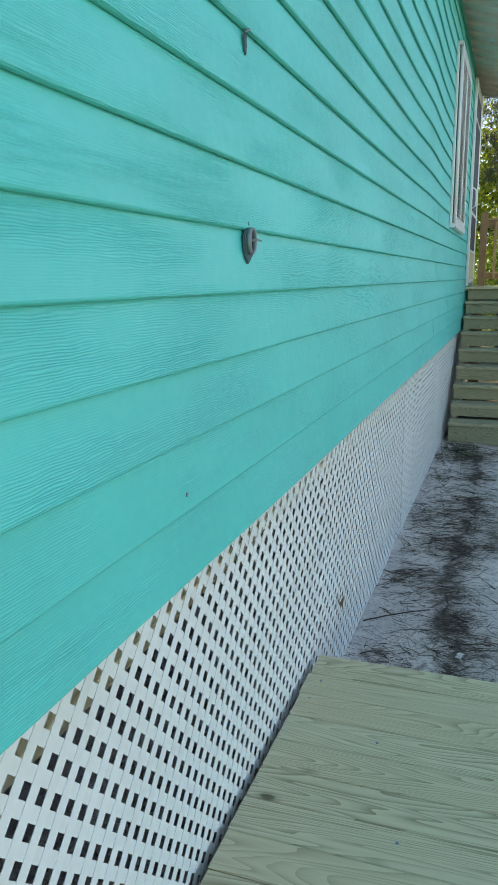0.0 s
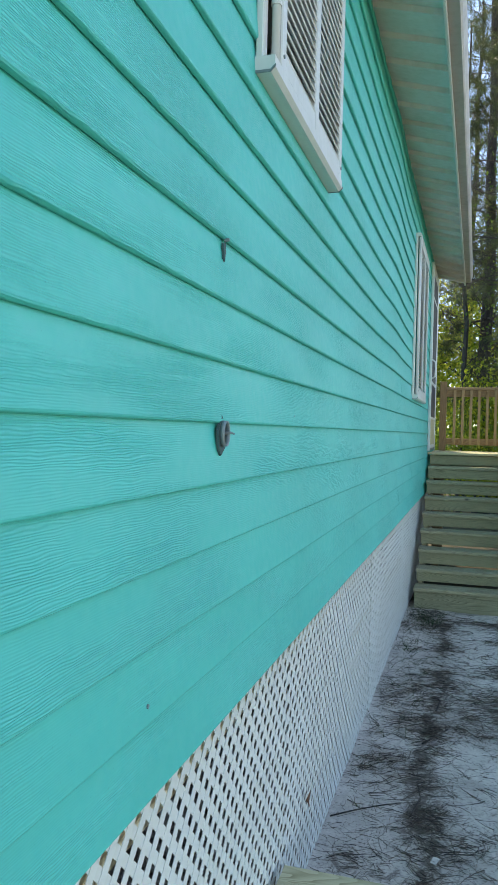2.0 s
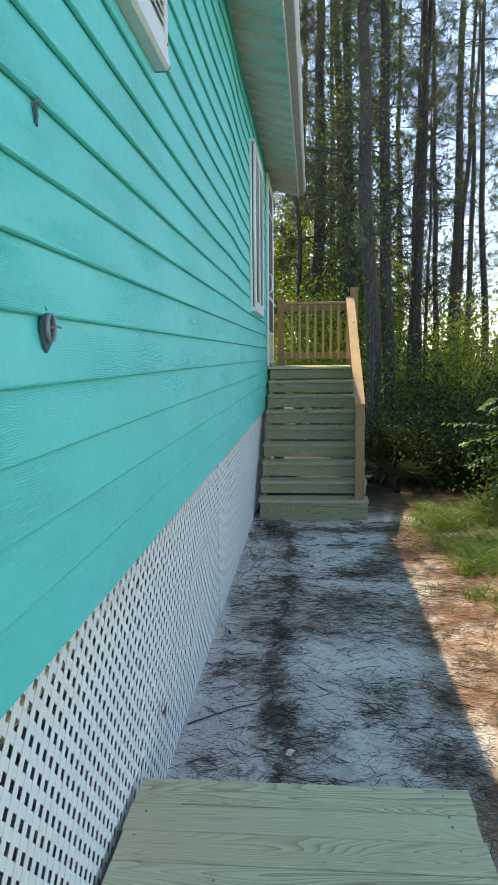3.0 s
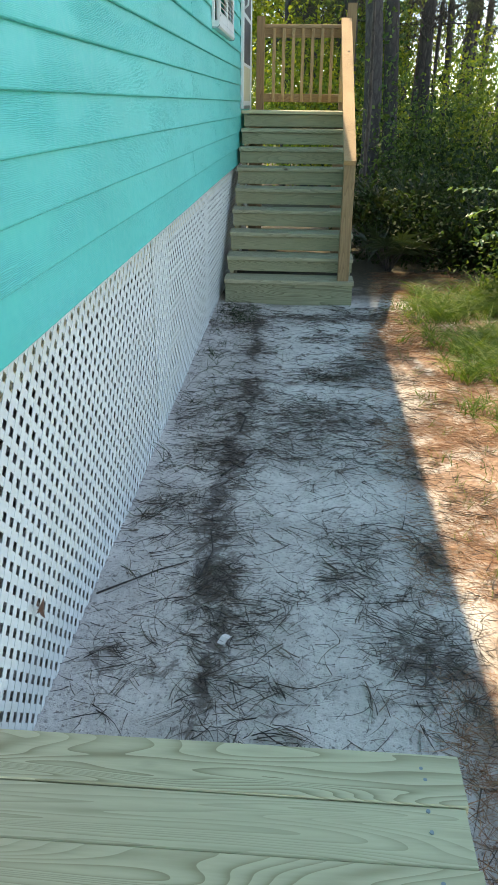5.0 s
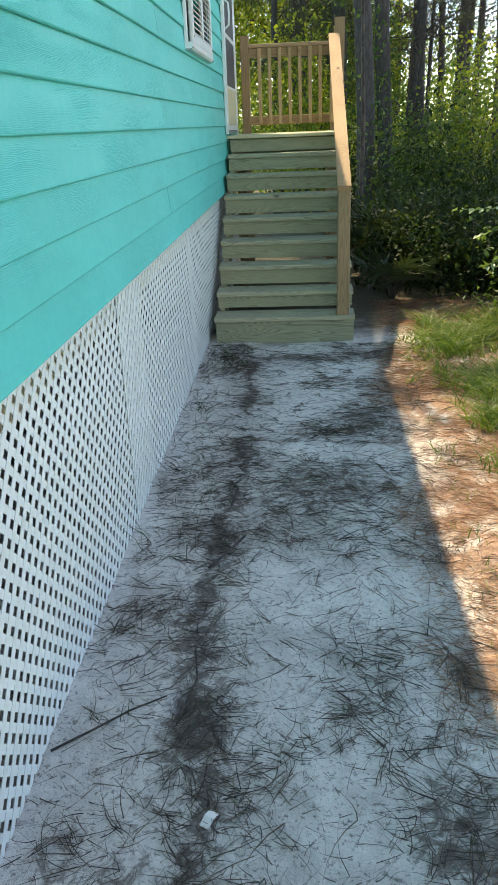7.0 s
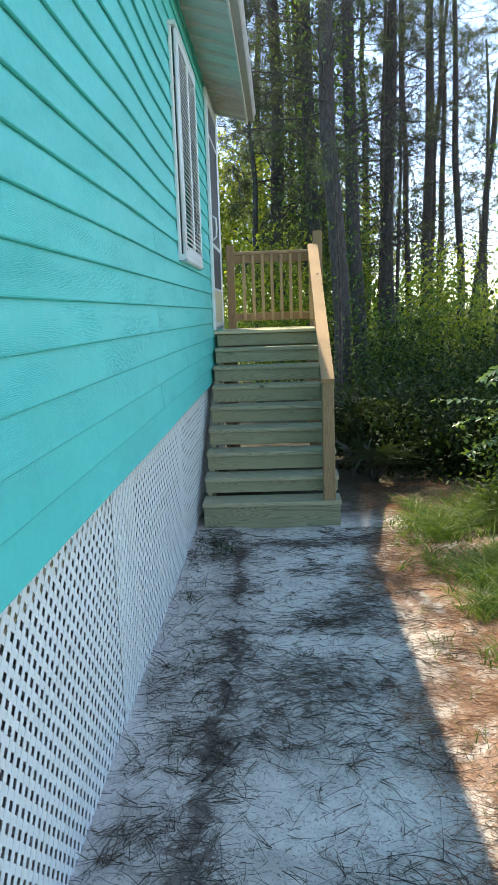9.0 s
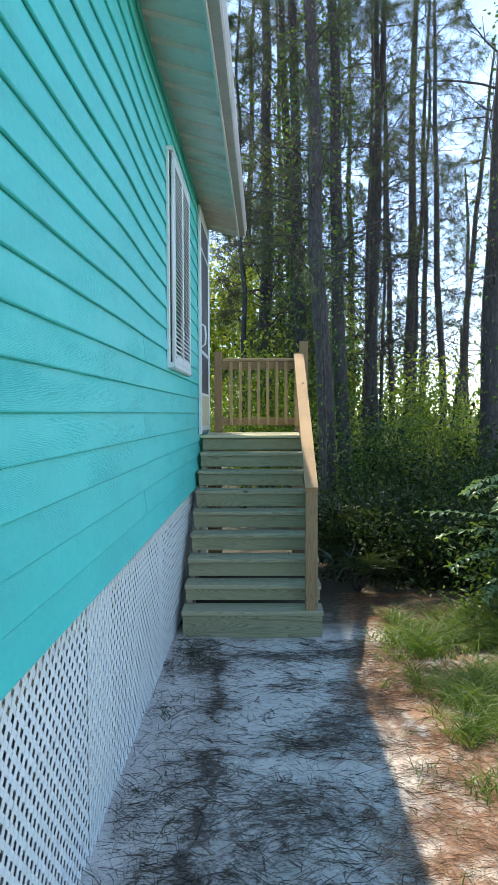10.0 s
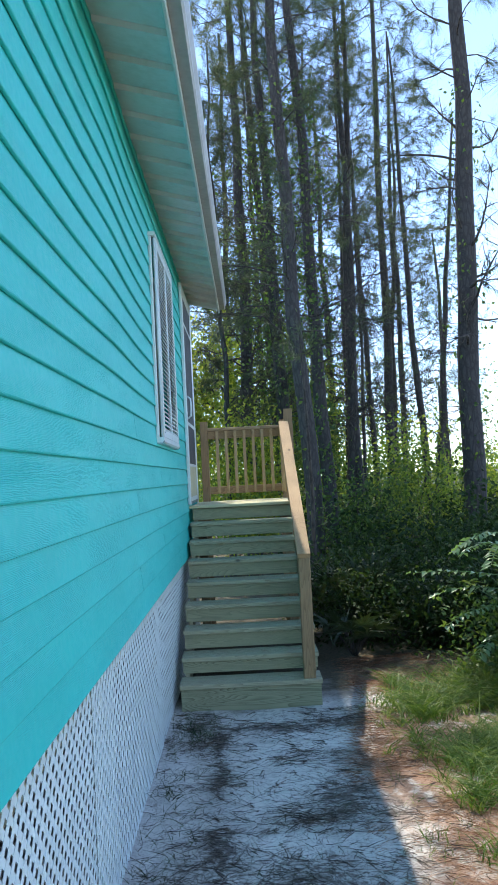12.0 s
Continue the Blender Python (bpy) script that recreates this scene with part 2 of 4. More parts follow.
# Shade below the pines is put into this near-black leaf green.
LEAF_SHADED = leafy("shrub_leaves_shaded", (0.014, 0.030, 0.010), (0.026, 0.052, 0.016), (0.06, 0.10, 0.026), 0.3, 0.62)
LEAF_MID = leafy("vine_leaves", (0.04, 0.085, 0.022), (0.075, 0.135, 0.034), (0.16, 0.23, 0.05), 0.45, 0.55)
# Sunlight is put into the yellow-green of these two leaf colours.
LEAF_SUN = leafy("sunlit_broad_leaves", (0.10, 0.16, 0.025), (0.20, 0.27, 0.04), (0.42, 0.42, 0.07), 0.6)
LEAF_LIT = leafy("shrub_leaves_lit", (0.055, 0.10, 0.02), (0.12, 0.19, 0.035), (0.27, 0.31, 0.055), 0.55)
LEAF_FROND = leafy("pinnate_leaves", (0.08, 0.16, 0.075), (0.13, 0.22, 0.10), (0.2, 0.30, 0.10), 0.4, 0.3)
# Palmetto green, darkened for the shade beside the stairs.
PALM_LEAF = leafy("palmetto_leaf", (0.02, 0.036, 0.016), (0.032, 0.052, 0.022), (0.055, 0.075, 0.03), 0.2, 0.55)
GRASS = leafy("grass_blades", (0.035, 0.085, 0.014), (0.085, 0.165, 0.028), (0.24, 0.30, 0.09), 0.45)
# Brown needles twice: darkened for the house's shade, and orange for the sunny edge.
STRAW_SHADED = leafy("old_pine_straw", (0.04, 0.031, 0.025), (0.085, 0.066, 0.051), (0.22, 0.175, 0.13), 0.0, 0.8)
STRAW_ORANGE = leafy("fresh_pine_straw", (0.17, 0.075, 0.04), (0.31, 0.15, 0.08), (0.48, 0.31, 0.20), 0.1, 0.75)
LEAF_SHADED.node_tree.nodes["Principled BSDF"].inputs["Specular IOR Level"].default_value = 0.2
GROUND = ground_material()
GLASS = dark_glass()
# Matt dark grey for the door panes, without a mirrored sky.
DULL_PANE = painted("dull_grey_pane", (0.055, 0.06, 0.065), 0.6)
# Light in the door's lowest pane, put into a pale yellow colour.
LIT_PANE = painted("pale_lit_pane", (0.5, 0.5, 0.34), 0.5)
# Same pine made lighter, as the treads face up to the sky.
TREAD_PINE = wood("treated_pine_tread_lit", (0.36, 0.37, 0.25), (0.15, 0.155, 0.095), 0.72, True, 0, 1.2)
# Shade of the crawl space, put into a near-black colour.
VOID_SHADE = painted("crawl_space_shade", (0.06, 0.058, 0.05), 0.9)
GREY_METAL = painted("weathered_grey_metal", (0.20, 0.27, 0.29), 0.4)
GREY_METAL.node_tree.nodes["Principled BSDF"].inputs["Metallic"].default_value = 0.4
BARE_CEMENT = painted("bare_grey_fibre_cement", (0.05, 0.11, 0.12), 0.9)
PAPER = painted("white_paper_tag", (0.72, 0.71, 0.68), 0.6)
DEAD_LEAF = painted("dry_brown_leaf", (0.12, 0.06, 0.035), 0.7)


# ---- mesh helpers ----
class MB:
    """Collects vertices and faces of one mesh."""

    def __init__(self):
        self.v, self.f = [], []

    def add(self, verts, faces):
        o = len(self.v)
        self.v.extend(tuple(p) for p in verts)
        self.f.extend(tuple(i + o for i in f) for f in faces)
        return self

    def prism(self, ring, path):
        """A closed outline swept through the given offsets: path is a list of lists of points."""
        n, k = len(ring[0]), len(ring)
        faces = [(j * n + i, j * n + (i + 1) % n, (j + 1) * n + (i + 1) % n, (j + 1) * n + i) for j in range(k - 1) for i in range(n)]
        faces += [tuple(reversed(range(n))), tuple(range((k - 1) * n, k * n))]
        return self.add([p for r in ring for p in r], faces)

    def box(self, a, b, ch=0.003):
        """A board between two corners, its long edges eased by ch."""
        d = [b[i] - a[i] for i in range(3)]
        ax = max(range(3), key=lambda i: d[i])
        u, w = [i for i in range(3) if i != ax]
        c = min(ch, d[u] * 0.3, d[w] * 0.3)
        out = []
        for t in (a[ax], b[ax]):
            for pu, pw in ((c, 0), (d[u] - c, 0), (d[u], c), (d[u], d[w] - c), (d[u] - c, d[w]), (c, d[w]), (0, d[w] - c), (0, c)):
                p = [0, 0, 0]
                p[ax], p[u], p[w] = t, a[u] + pu, a[w] + pw
                out.append(p)
        return self.prism([out[:8], out[8:]], None)

    def tube(self, pts, radii, n=6):
        rings = []
        for i, p in enumerate(pts):
            p = Vector(p)
            q = Vector(pts[min(i + 1, len(pts) - 1)]) - Vector(pts[max(i - 1, 0)])
            q.normalize()
            side = q.orthogonal().normalized() if i == 0 else (side - q * side.dot(q)).normalized()
            up = q.cross(side)
            rings.append([p + (side * math.cos(2 * math.pi * k / n) + up * math.sin(2 * math.pi * k / n)) * radii[i] for k in range(n)])
        return self.prism(rings, None)

    def mesh(self, name, smooth=False):
        me = bpy.data.meshes.new(name)
        me.from_pydata(self.v, [], self.f)
        bm = bmesh.new()
        bm.from_mesh(me)
        bmesh.ops.recalc_face_normals(bm, faces=bm.faces)
        bm.to_mesh(me)
        bm.free()
        if smooth:
            me.shade_smooth()
        return me


def raw_mesh(name, verts, faces):
    me = bpy.data.meshes.new(name)
    me.from_pydata(verts, [], faces)
    return me


def part(name, mb, material, parent=None, label="", smooth=False, at=None):
    """One mesh object; mb is an MB or a mesh that already has its material."""
    if isinstance(mb, MB):
        mb = mb.mesh(name, smooth)
        mb.materials.append(material)
    ob = new(name, mb)
    if parent is not None:
        ob.parent = parent
    if at is not None:
        ob.location = at
    if label:
        ob["label"] = label
    return ob


def thing(name, label, category, at=(0, 0, 0), group="", kind=""):
    ob = new(name)
    ob.empty_display_size = 0.1
    ob.location = at
    return tagged(ob, label, category, group, kind)


def ridge(x, y):
    return noise.noise(Vector((x * 0.9, y * 0.9, 3.1))) * 0.02 + noise.noise(Vector((x * 4, y * 4, 7.7))) * 0.009


def gz(x, y):
    """The height of the ground."""
    low = -0.045 * max(0.0, min(1.0, (8.5 - y) / 2.5))
    pit = -0.11 * math.exp(-(((x - 0.357) / 0.034) ** 2 + ((y - 5.745) / 0.05) ** 2) ** 2)
    far = max(0.0, min(1.0, (x - 1.6) / 2.0)) * 0.06
    return low + pit + far + ridge(x, y)


# ---- ground ----
def ground_sheet():
    xs = np.concatenate([np.array([-400, -120, -40, -20, -8, -4, -2, -1]), np.arange(-0.6, 3.6, 0.05), np.arange(3.6, 8, 0.4), np.array([8, 10, 14, 20, 40, 120, 400])])
    ys = np.concatenate([np.array([-400, -120, -40, -15, -5, 0, 2]), np.arange(3.6, 11.6, 0.05), np.arange(11.6, 22, 0.5), np.array([22, 26, 32, 40, 60, 120, 400])])
    xs = np.unique(np.round(np.concatenate([xs, np.arange(0.2875, 0.43, 0.0125)]), 4))
    ys = np.unique(np.round(np.concatenate([ys, np.arange(5.6625, 5.84, 0.0125)]), 4))
    verts = [(x, y, gz(x, y)) for y in ys for x in xs]
    n = len(xs)
    faces = [(j * n + i, j * n + i + 1, (j + 1) * n + i + 1, (j + 1) * n + i) for j in range(len(ys) - 1) for i in range(n - 1)]
    me = raw_mesh("ground", verts, faces)
    me.materials.append(GROUND)
    me.shade_smooth()
    return tagged(new("ground", me), "pale grey sand with dark soil and fallen pine needles", "ground", kind="structure")


ground_sheet()

# ---- house: walls, roof, siding ----
Y0, Y1, TOP, FLOOR = -4.0, 13.2, 3.98, 1.04
OPENINGS = [(4.095, 5.0, 2.73, 3.76), (9.285, 10.37, 2.12, 3.53), (11.74, 12.90, 1.53, 3.84)]


def bow(y, z):
    """The upper boards bulge a little over a crooked stud."""
    return 0.013 * math.exp(-((y - 7.55) / 0.55) ** 2) * max(0.0, min(1.0, (z - 1.9) / 0.5)) + 0.0015 * math.sin(y * 1.7 + z)


def clad_wall():
    """The long clapboard wall with its three openings; every board is a piece of its own."""
    core = MB()
    cuts = sorted({Y0, Y1, *[v for o in OPENINGS for v in o[:2]]})
    for a, b in zip(cuts, cuts[1:]):
        hole = [o for o in OPENINGS if o[0] <= a and b <= o[1]]
        if hole:
            core.box((-0.15, a, FLOOR), (-0.004, b, hole[0][2]), 0)
            core.box((-0.15, a, hole[0][3]), (-0.004, b, TOP), 0)
        else:
            core.box((-0.15, a, FLOOR), (-0.004, b, TOP), 0)
    wall = tagged(part("wall_long", core, TEAL), "turquoise painted lap siding wall of a raised house", "wall", kind="structure")
    z, row = 1.013, 0
    rng = random.Random(4)
    while z < TOP - 0.02:
        exposure = 0.1513 if row == 0 else 0.1446
        spans = [(Y0, Y1)]
        for o in OPENINGS:
            if min(z + exposure, o[3]) - max(z, o[2]) > exposure * 0.5:
                spans = [s for a, b in spans for s in (((a, o[0]), (o[1], b)) if a < o[0] and b > o[1] else ((a, b),))]
        start = Y0 + (row * 1.22) % 3.66 - 3.66
        for a, b in spans:
            marks = [a] + [start + 3.66 * i for i in range(7) if a + 0.05 < start + 3.66 * i < b - 0.05 and not 2.0 < start + 3.66 * i < 8.2] + [b]
            for p, q in zip(marks, marks[1:]):
                length, high = round(q - p - 0.0015, 3), min(0.176, TOP - z)
                mb = MB()
                prof = [(0.0085, 0.0), (0.0150, 0.0), (0.0180, 0.0014), (0.0201, 0.0038), (0.0208, 0.0072), (0.021 - 0.0185 * high / 0.176, high), (0.0085 - 0.0185 * high / 0.176, high)]
                cols = max(2, int(length / 0.22) + 1)
                rings = []
                for i in range(cols):
                    y = length * i / (cols - 1)
                    rings.append([(x + bow(p + y, z + zz), y, zz) for x, zz in prof])
                me = mb.prism(rings, None).mesh("siding_board")
                me.materials.append(TEAL)
                part("siding_board", me, None, wall, at=(rng.uniform(-0.0006, 0.0006), p, z))
        z += exposure
        row += 1
    return wall


def house_shell():
    mb = MB()
    mb.box((-7.0, Y1 - 0.15, FLOOR), (-0.15, Y1 - 0.004, TOP), 0)
    tagged(part("wall_end", mb, TEAL), "turquoise end wall of the house", "wall", kind="structure")
    mb = MB().box((-7.0, Y0, FLOOR), (-6.85, Y1 - 0.15, TOP), 0)
    mb.box((-6.85, Y0, FLOOR), (-0.15, Y0 + 0.15, TOP), 0)
    tagged(part("wall_back", mb, TEAL), "turquoise rear walls of the house", "wall", kind="structure")
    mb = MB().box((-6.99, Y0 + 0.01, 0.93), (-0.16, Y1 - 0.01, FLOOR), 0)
    tagged(part("floor", mb, VOID_SHADE), "underside of the raised house floor in a shade-dark colour", "floor", kind="structure")
    mb = MB().box((-6.8, Y0 + 0.2, TOP - 0.1), (-0.2, Y1 - 0.2, TOP - 0.02), 0)
    tagged(part("ceiling", mb, SOFFIT_PAINT), "plain white ceiling inside the house", "ceiling", kind="structure")
    mb = MB().box((-0.062, Y0, 0.90), (-0.034, Y1 - 0.02, 1.055), 0.002)
    tagged(part("rim_board", mb, PALE_RIM), "pale wooden rim board behind the lattice top", "board", kind="structure")
    # Unseen walls that close off the crawl space, coloured as its shade.
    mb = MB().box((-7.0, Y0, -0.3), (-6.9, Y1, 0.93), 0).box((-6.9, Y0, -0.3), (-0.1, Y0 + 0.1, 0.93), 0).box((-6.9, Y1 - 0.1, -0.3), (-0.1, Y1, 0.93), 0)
    tagged(part("skirting_wall", mb, VOID_SHADE), "skirting wall in a shade-dark colour round the crawl space", "wall", kind="structure")
    # roof: two slopes over a ridge
    mb = MB()
    for s, edge in ((1, 0.43), (-1, -7.43)):
        ring = [(edge, 4.0), (edge, 4.025), (-3.5, 5.42), (-3.5, 5.38)]
        mb.prism([[(x, y, z) for x, z in ring] for y in (Y0 - 0.3, Y1 + 0.02)], None)
    tagged(part("roof", mb, ROOF_METAL), "low pitched metal roof", "roof", kind="structure")
    # gable triangle
    mb = MB().prism([[(-6.99, y, TOP), (-0.01, y, TOP), (-3.5, y, 5.30)] for y in (Y1 - 0.12, Y1 - 0.02)], None)
    tagged(part("gable", mb, TEAL), "turquoise gable", "gable", kind="structure")
    # soffit of lapped panels, each tilted like a shallow saw tooth
    soffit = thing("soffit", "white painted soffit of lapped panels under the eave", "soffit", kind="structure")
    y = Y0
    while y < Y1 - 0.05:
        e = min(y + 0.305, Y1)
        mb = MB().add([(0.004, y, 3.945), (0.375, y, 3.848), (0.375, e, 3.882), (0.004, e, 3.979), (0.004, y, 4.0), (0.375, y, 3.99), (0.375, e, 3.99), (0.004, e, 4.0)],
               [(0, 1, 2, 3), (4, 7, 6, 5), (0, 4, 5, 1), (3, 2, 6, 7), (0, 3, 7, 4), (1, 5, 6, 2)])
        part("soffit_panel", mb, SOFFIT_PAINT, soffit)
        y += 0.305
    mb = MB().box((0.375, Y0 - 0.3, 3.845), (0.395, Y1 + 0.02, 4.01), 0.003)
    tagged(part("fascia", mb, WHITE_TRIM), "white fascia board along the eave", "fascia", kind="structure")
    mb = MB()
    prof = [(0.438, 3.985), (0.50, 3.985), (0.512, 4.0), (0.512, 4.03), (0.528, 4.06), (0.528, 4.098), (0.521, 4.098), (0.521, 4.065), (0.505, 4.035), (0.505, 4.003), (0.497, 3.993), (0.445, 3.993), (0.445, 4.09), (0.438, 4.09)]
    mb.prism([[(x - 0.042, y, z - 0.1) for x, z in prof] for y in (Y0 - 0.3, Y1 + 0.02)], None)
    tagged(part("gutter", mb, GUTTER_PAINT), "grey metal gutter along the roof edge", "gutter", kind="structure")
    mb = MB().box((0.0, Y1 - 0.11, 1.02), (0.028, Y1 - 0.004, 3.94), 0.004)
    tagged(part("trim", mb, WHITE_TRIM), "white corner trim board", "trim", kind="structure")


def shutter(name, y0, y1, z0, z1, label):
    """A louvred storm shutter before a window: side channels, rod, stiles, rails and single slats."""
    win = thing(name, "window covered by a closed louvred shutter", "window", kind="structure")
    part("pane", MB().box((-0.09, y0 + 0.05, z0 + 0.05), (-0.085, y1 - 0.05, z1 - 0.05), 0), GLASS, win)
    b = MB().box((-0.10, y0 + 0.01, z0 + 0.01), (-0.06, y0 + 0.05, z1 - 0.01)).box((-0.10, y1 - 0.05, z0 + 0.01), (-0.06, y1 - 0.01, z1 - 0.01))
    b.box((-0.10, y0 + 0.05, z0 + 0.01), (-0.06, y1 - 0.05, z0 + 0.05)).box((-0.10, y0 + 0.05, z1 - 0.05), (-0.06, y1 - 0.05, z1 - 0.01))
    part("window_frame", b, WHITE_TRIM, win)
    sh = thing("louvred_shutter", label, "shutter", group="louvred shutters")
    a0, a1 = y0 - 0.075, y1 + 0.03
    part("side_channel", MB().box((0.012, a0, z0 - 0.06), (0.034, a0 + 0.04, z1 + 0.05), 0.004), WHITE_TRIM, sh)
    part("side_channel", MB().box((0.012, a1 - 0.04, z0 - 0.06), (0.034, a1, z1 + 0.05), 0.004), WHITE_TRIM, sh)
    part("top_channel", MB().box((0.012, a0 - 0.004, z1 + 0.051), (0.066, a1 + 0.004, z1 + 0.08), 0.006), WHITE_TRIM, sh)
    # sill with cut corners
    ring = [(0.012, -0.10), (0.056, -0.10), (0.068, -0.088), (0.068, -0.058), (0.012, -0.058)]
    part("sill", MB().prism([[(x, y, z0 + z) for x, z in ring] for y in (a0 - 0.003, a1 + 0.003)], None), WHITE_TRIM, sh)
    for y in (a0 - 0.0065, a1 + 0.0035):
        ring2 = [(0.012, -0.103), (0.057, -0.103), (0.071, -0.089), (0.071, -0.082), (0.056, -0.096), (0.012, -0.096)]
        part("end_plate", MB().prism([[(x, yy, z0 + z) for x, z in ring2] for yy in (y, y + 0.003)], None), GREY_METAL, sh, "dark edge of the sill")
    x0, x1 = 0.040, 0.066
    p0, p1 = a0 + 0.072, a1 - 0.002
    part("rod", MB().tube([(0.052, p0 - 0.016, z0 - 0.06), (0.052, p0 - 0.016, z1 + 0.05)], [0.0115, 0.0115], 10), WHITE_TRIM, sh, smooth=True)
    for zz in (z0 + 0.10, (z0 + z1) / 2, z1 - 0.1):
        part("clip", MB().tube([(0.052, p0 - 0.016, zz), (0.052, p0 - 0.016, zz + 0.012)], [0.015, 0.015], 10), WHITE_TRIM, sh)
    mid = (p0 + p1) / 2
    for a, b in ((p0, p0 + 0.05), (mid - 0.028, mid + 0.028), (p1 - 0.05, p1)):
        part("stile", MB().box((x0, a, z0 - 0.055), (x1, b, z1 + 0.045), 0.004), WHITE_TRIM, sh)
    spans = ((p0 + 0.05, mid - 0.028), (mid + 0.028, p1 - 0.05))
    slat = None
    for a, b in spans:
        part("rail", MB().box((x0 + 0.001, a, z0 - 0.055), (x1 - 0.001, b, z0 + 0.0), 0.003), WHITE_TRIM, sh)
        part("rail", MB().box((x0 + 0.001, a, z1 - 0.02), (x1 - 0.001, b, z1 + 0.045), 0.003), WHITE_TRIM, sh)
        n = int((z1 - z0 - 0.03) / 0.0325)
        if slat is None:
            ring = [(-0.013, -0.0125), (-0.010, -0.016), (0.0135, 0.011), (0.0105, 0.0145)]
            ring = [(-x, z) for x, z in ring]
            slat = MB().prism([[(x, y, z) for x, z in ring] for y in (0.001, b - a - 0.001)], None).mesh("slat")
            slat.materials.append(WHITE_TRIM)
        for i in range(n):
            part("slat", slat, None, sh, at=((x0 + x1) / 2, a, z0 + 0.016 + 0.0325 * i))
    part("screw", MB().tube([(x1, p0 + 0.02, z0 - 0.02), (x1 + 0.004, p0 + 0.02, z0 - 0.02)], [0.006, 0.005], 8), GREY_METAL, sh)
    part("screw", MB().tube([(x1, p1 - 0.02, z0 - 0.02), (x1 + 0.004, p1 - 0.02, z0 - 0.02)], [0.006, 0.005], 8), GREY_METAL, sh)


def storm_door(y0, y1, z0, z1):
    d = thing("door_1", "white framed door with dull dark panes beside the upper deck", "door", kind="structure")
    for a, b in ((y0 - 0.07, y0 + 0.01), (y1 - 0.01, y1 + 0.07)):
        part("casing", MB().box((0.016, a, z0), (0.045, b, z1 + 0.06), 0.004), WHITE_TRIM, d)
    part("casing", MB().box((0.0165, y0 + 0.011, z1 - 0.01), (0.0445, y1 - 0.011, z1 + 0.0595), 0.004), WHITE_TRIM, d)
    part("threshold", MB().box((-0.10, y0 + 0.011, z0 - 0.002), (0.04, y1 - 0.011, z0 + 0.028), 0.003), GREY_METAL, d)
    x0, x1 = 0.012, 0.043
    bars = ((z0 + 0.03, z0 + 0.075), (z0 + 0.40, z0 + 0.43), (z0 + 0.84, z0 + 0.88), (z1 - 0.36, z1 - 0.33), (z1 - 0.06, z1 - 0.012))
    frame_mesh = MB().box((x0, y0 + 0.015, z0 + 0.03), (x1, y0 + 0.06, z1 - 0.012), 0.004).box((x0, y1 - 0.06, z0 + 0.03), (x1, y1 - 0.015, z1 - 0.012), 0.004)
    for a, b in bars:
        frame_mesh.box((x0 + 0.001, y0 + 0.06, a), (x1 - 0.001, y1 - 0.06, b), 0.003)
    leaf = part("door_leaf", frame_mesh, WHITE_TRIM, d)
    for i, ((_, a), (b, _)) in enumerate(zip(bars, bars[1:])):
        part("pane", MB().box((0.033, y0 + 0.06, a), (0.037, y1 - 0.06, b), 0), LIT_PANE if i == 0 else DULL_PANE, leaf)
    pts = [(0.042, y0 + 0.04, z0 + 0.90), (0.08, y0 + 0.04, z0 + 0.93), (0.086, y0 + 0.04, z0 + 1.02), (0.08, y0 + 0.04, z0 + 1.11), (0.042, y0 + 0.04, z0 + 1.14)]
    part("door_handle", MB().tube(pts, [0.009] * 5, 8), WHITE_TRIM, leaf, "white pull handle", smooth=True)
    # the room behind the glass stays dark
    mb = MB().box((-0.15, y0 - 0.01, z0 - 0.02), (-0.11, y1 + 0.01, z1 + 0.01), 0)
    part("inner_door", mb, WHITE_TRIM, d)


clad_wall()
house_shell()
shutter("window_1", 4.095, 5.0, 2.765, 3.74, "white aluminium louvred storm shutter over a small high window")
shutter("window_2", 9.285, 10.37, 2.155, 3.50, "tall white aluminium louvred storm shutter beside the door")
storm_door(11.77, 12.87, 1.528, 3.80)


def clip(poly, inside, cross):
    out = []
    for i, p in enumerate(poly):
        q = poly[(i + 1) % len(poly)]
        if inside(p):
            out.append(p)
        if inside(p) != inside(q):
            out.append(cross(p, q))
    return out


def lattice_panel(y0, y1, z0, z1, x, phases):
    """A panel of two layers of diagonal strips, each strip cut off at the panel's edge."""
    panel = thing("lattice_panel", "white plastic diagonal lattice skirting under the house", "lattice", (0, y0, 0), "lattice skirting panels")
    step, half = 0.0724, 0.0129 * math.sqrt(2)
    meshes = {}
    for layer, s in ((0, 1), (1, -1)):
        k = -int((z1 - z0) / step) - 2
        while True:
            c = phases[layer] + k * step
            if c > (y1 - y0) + (z1 - z0) + 1:
                break
            k += 1
            lo, hi = z0 - 0.05, z1 + 0.05
            if s > 0:
                poly = [(c - half, lo), (c + half, lo), (c + half + hi - lo, hi), (c - half + hi - lo, hi)]
            else:
                poly = [(c - half, lo), (c + half, lo), (c + half - hi + lo, hi), (c - half - hi + lo, hi)]
            for ax, v, sign in ((0, 0.0, 1), (0, y1 - y0, -1), (1, z0, 1), (1, z1, -1)):
                if not poly:
                    break
                poly = clip(poly, lambda p: (p[ax] - v) * sign >= 0,
                            lambda p, q: tuple(p[i] + (q[i] - p[i]) * (v - p[ax]) / (q[ax] - p[ax]) for i in range(2)))
            if len(poly) < 3:
                continue
            xa = x - layer * 0.0018
            base = min(p[0] for p in poly)
            key = (layer, tuple((round(p[0] - base, 4), round(p[1], 4)) for p in poly))
            if key not in meshes:
                mb = MB().prism([[(xx, p[0] - base, p[1]) for p in poly] for xx in (xa - 0.0016, xa)], None)
                meshes[key] = mb.mesh("lattice_strip")
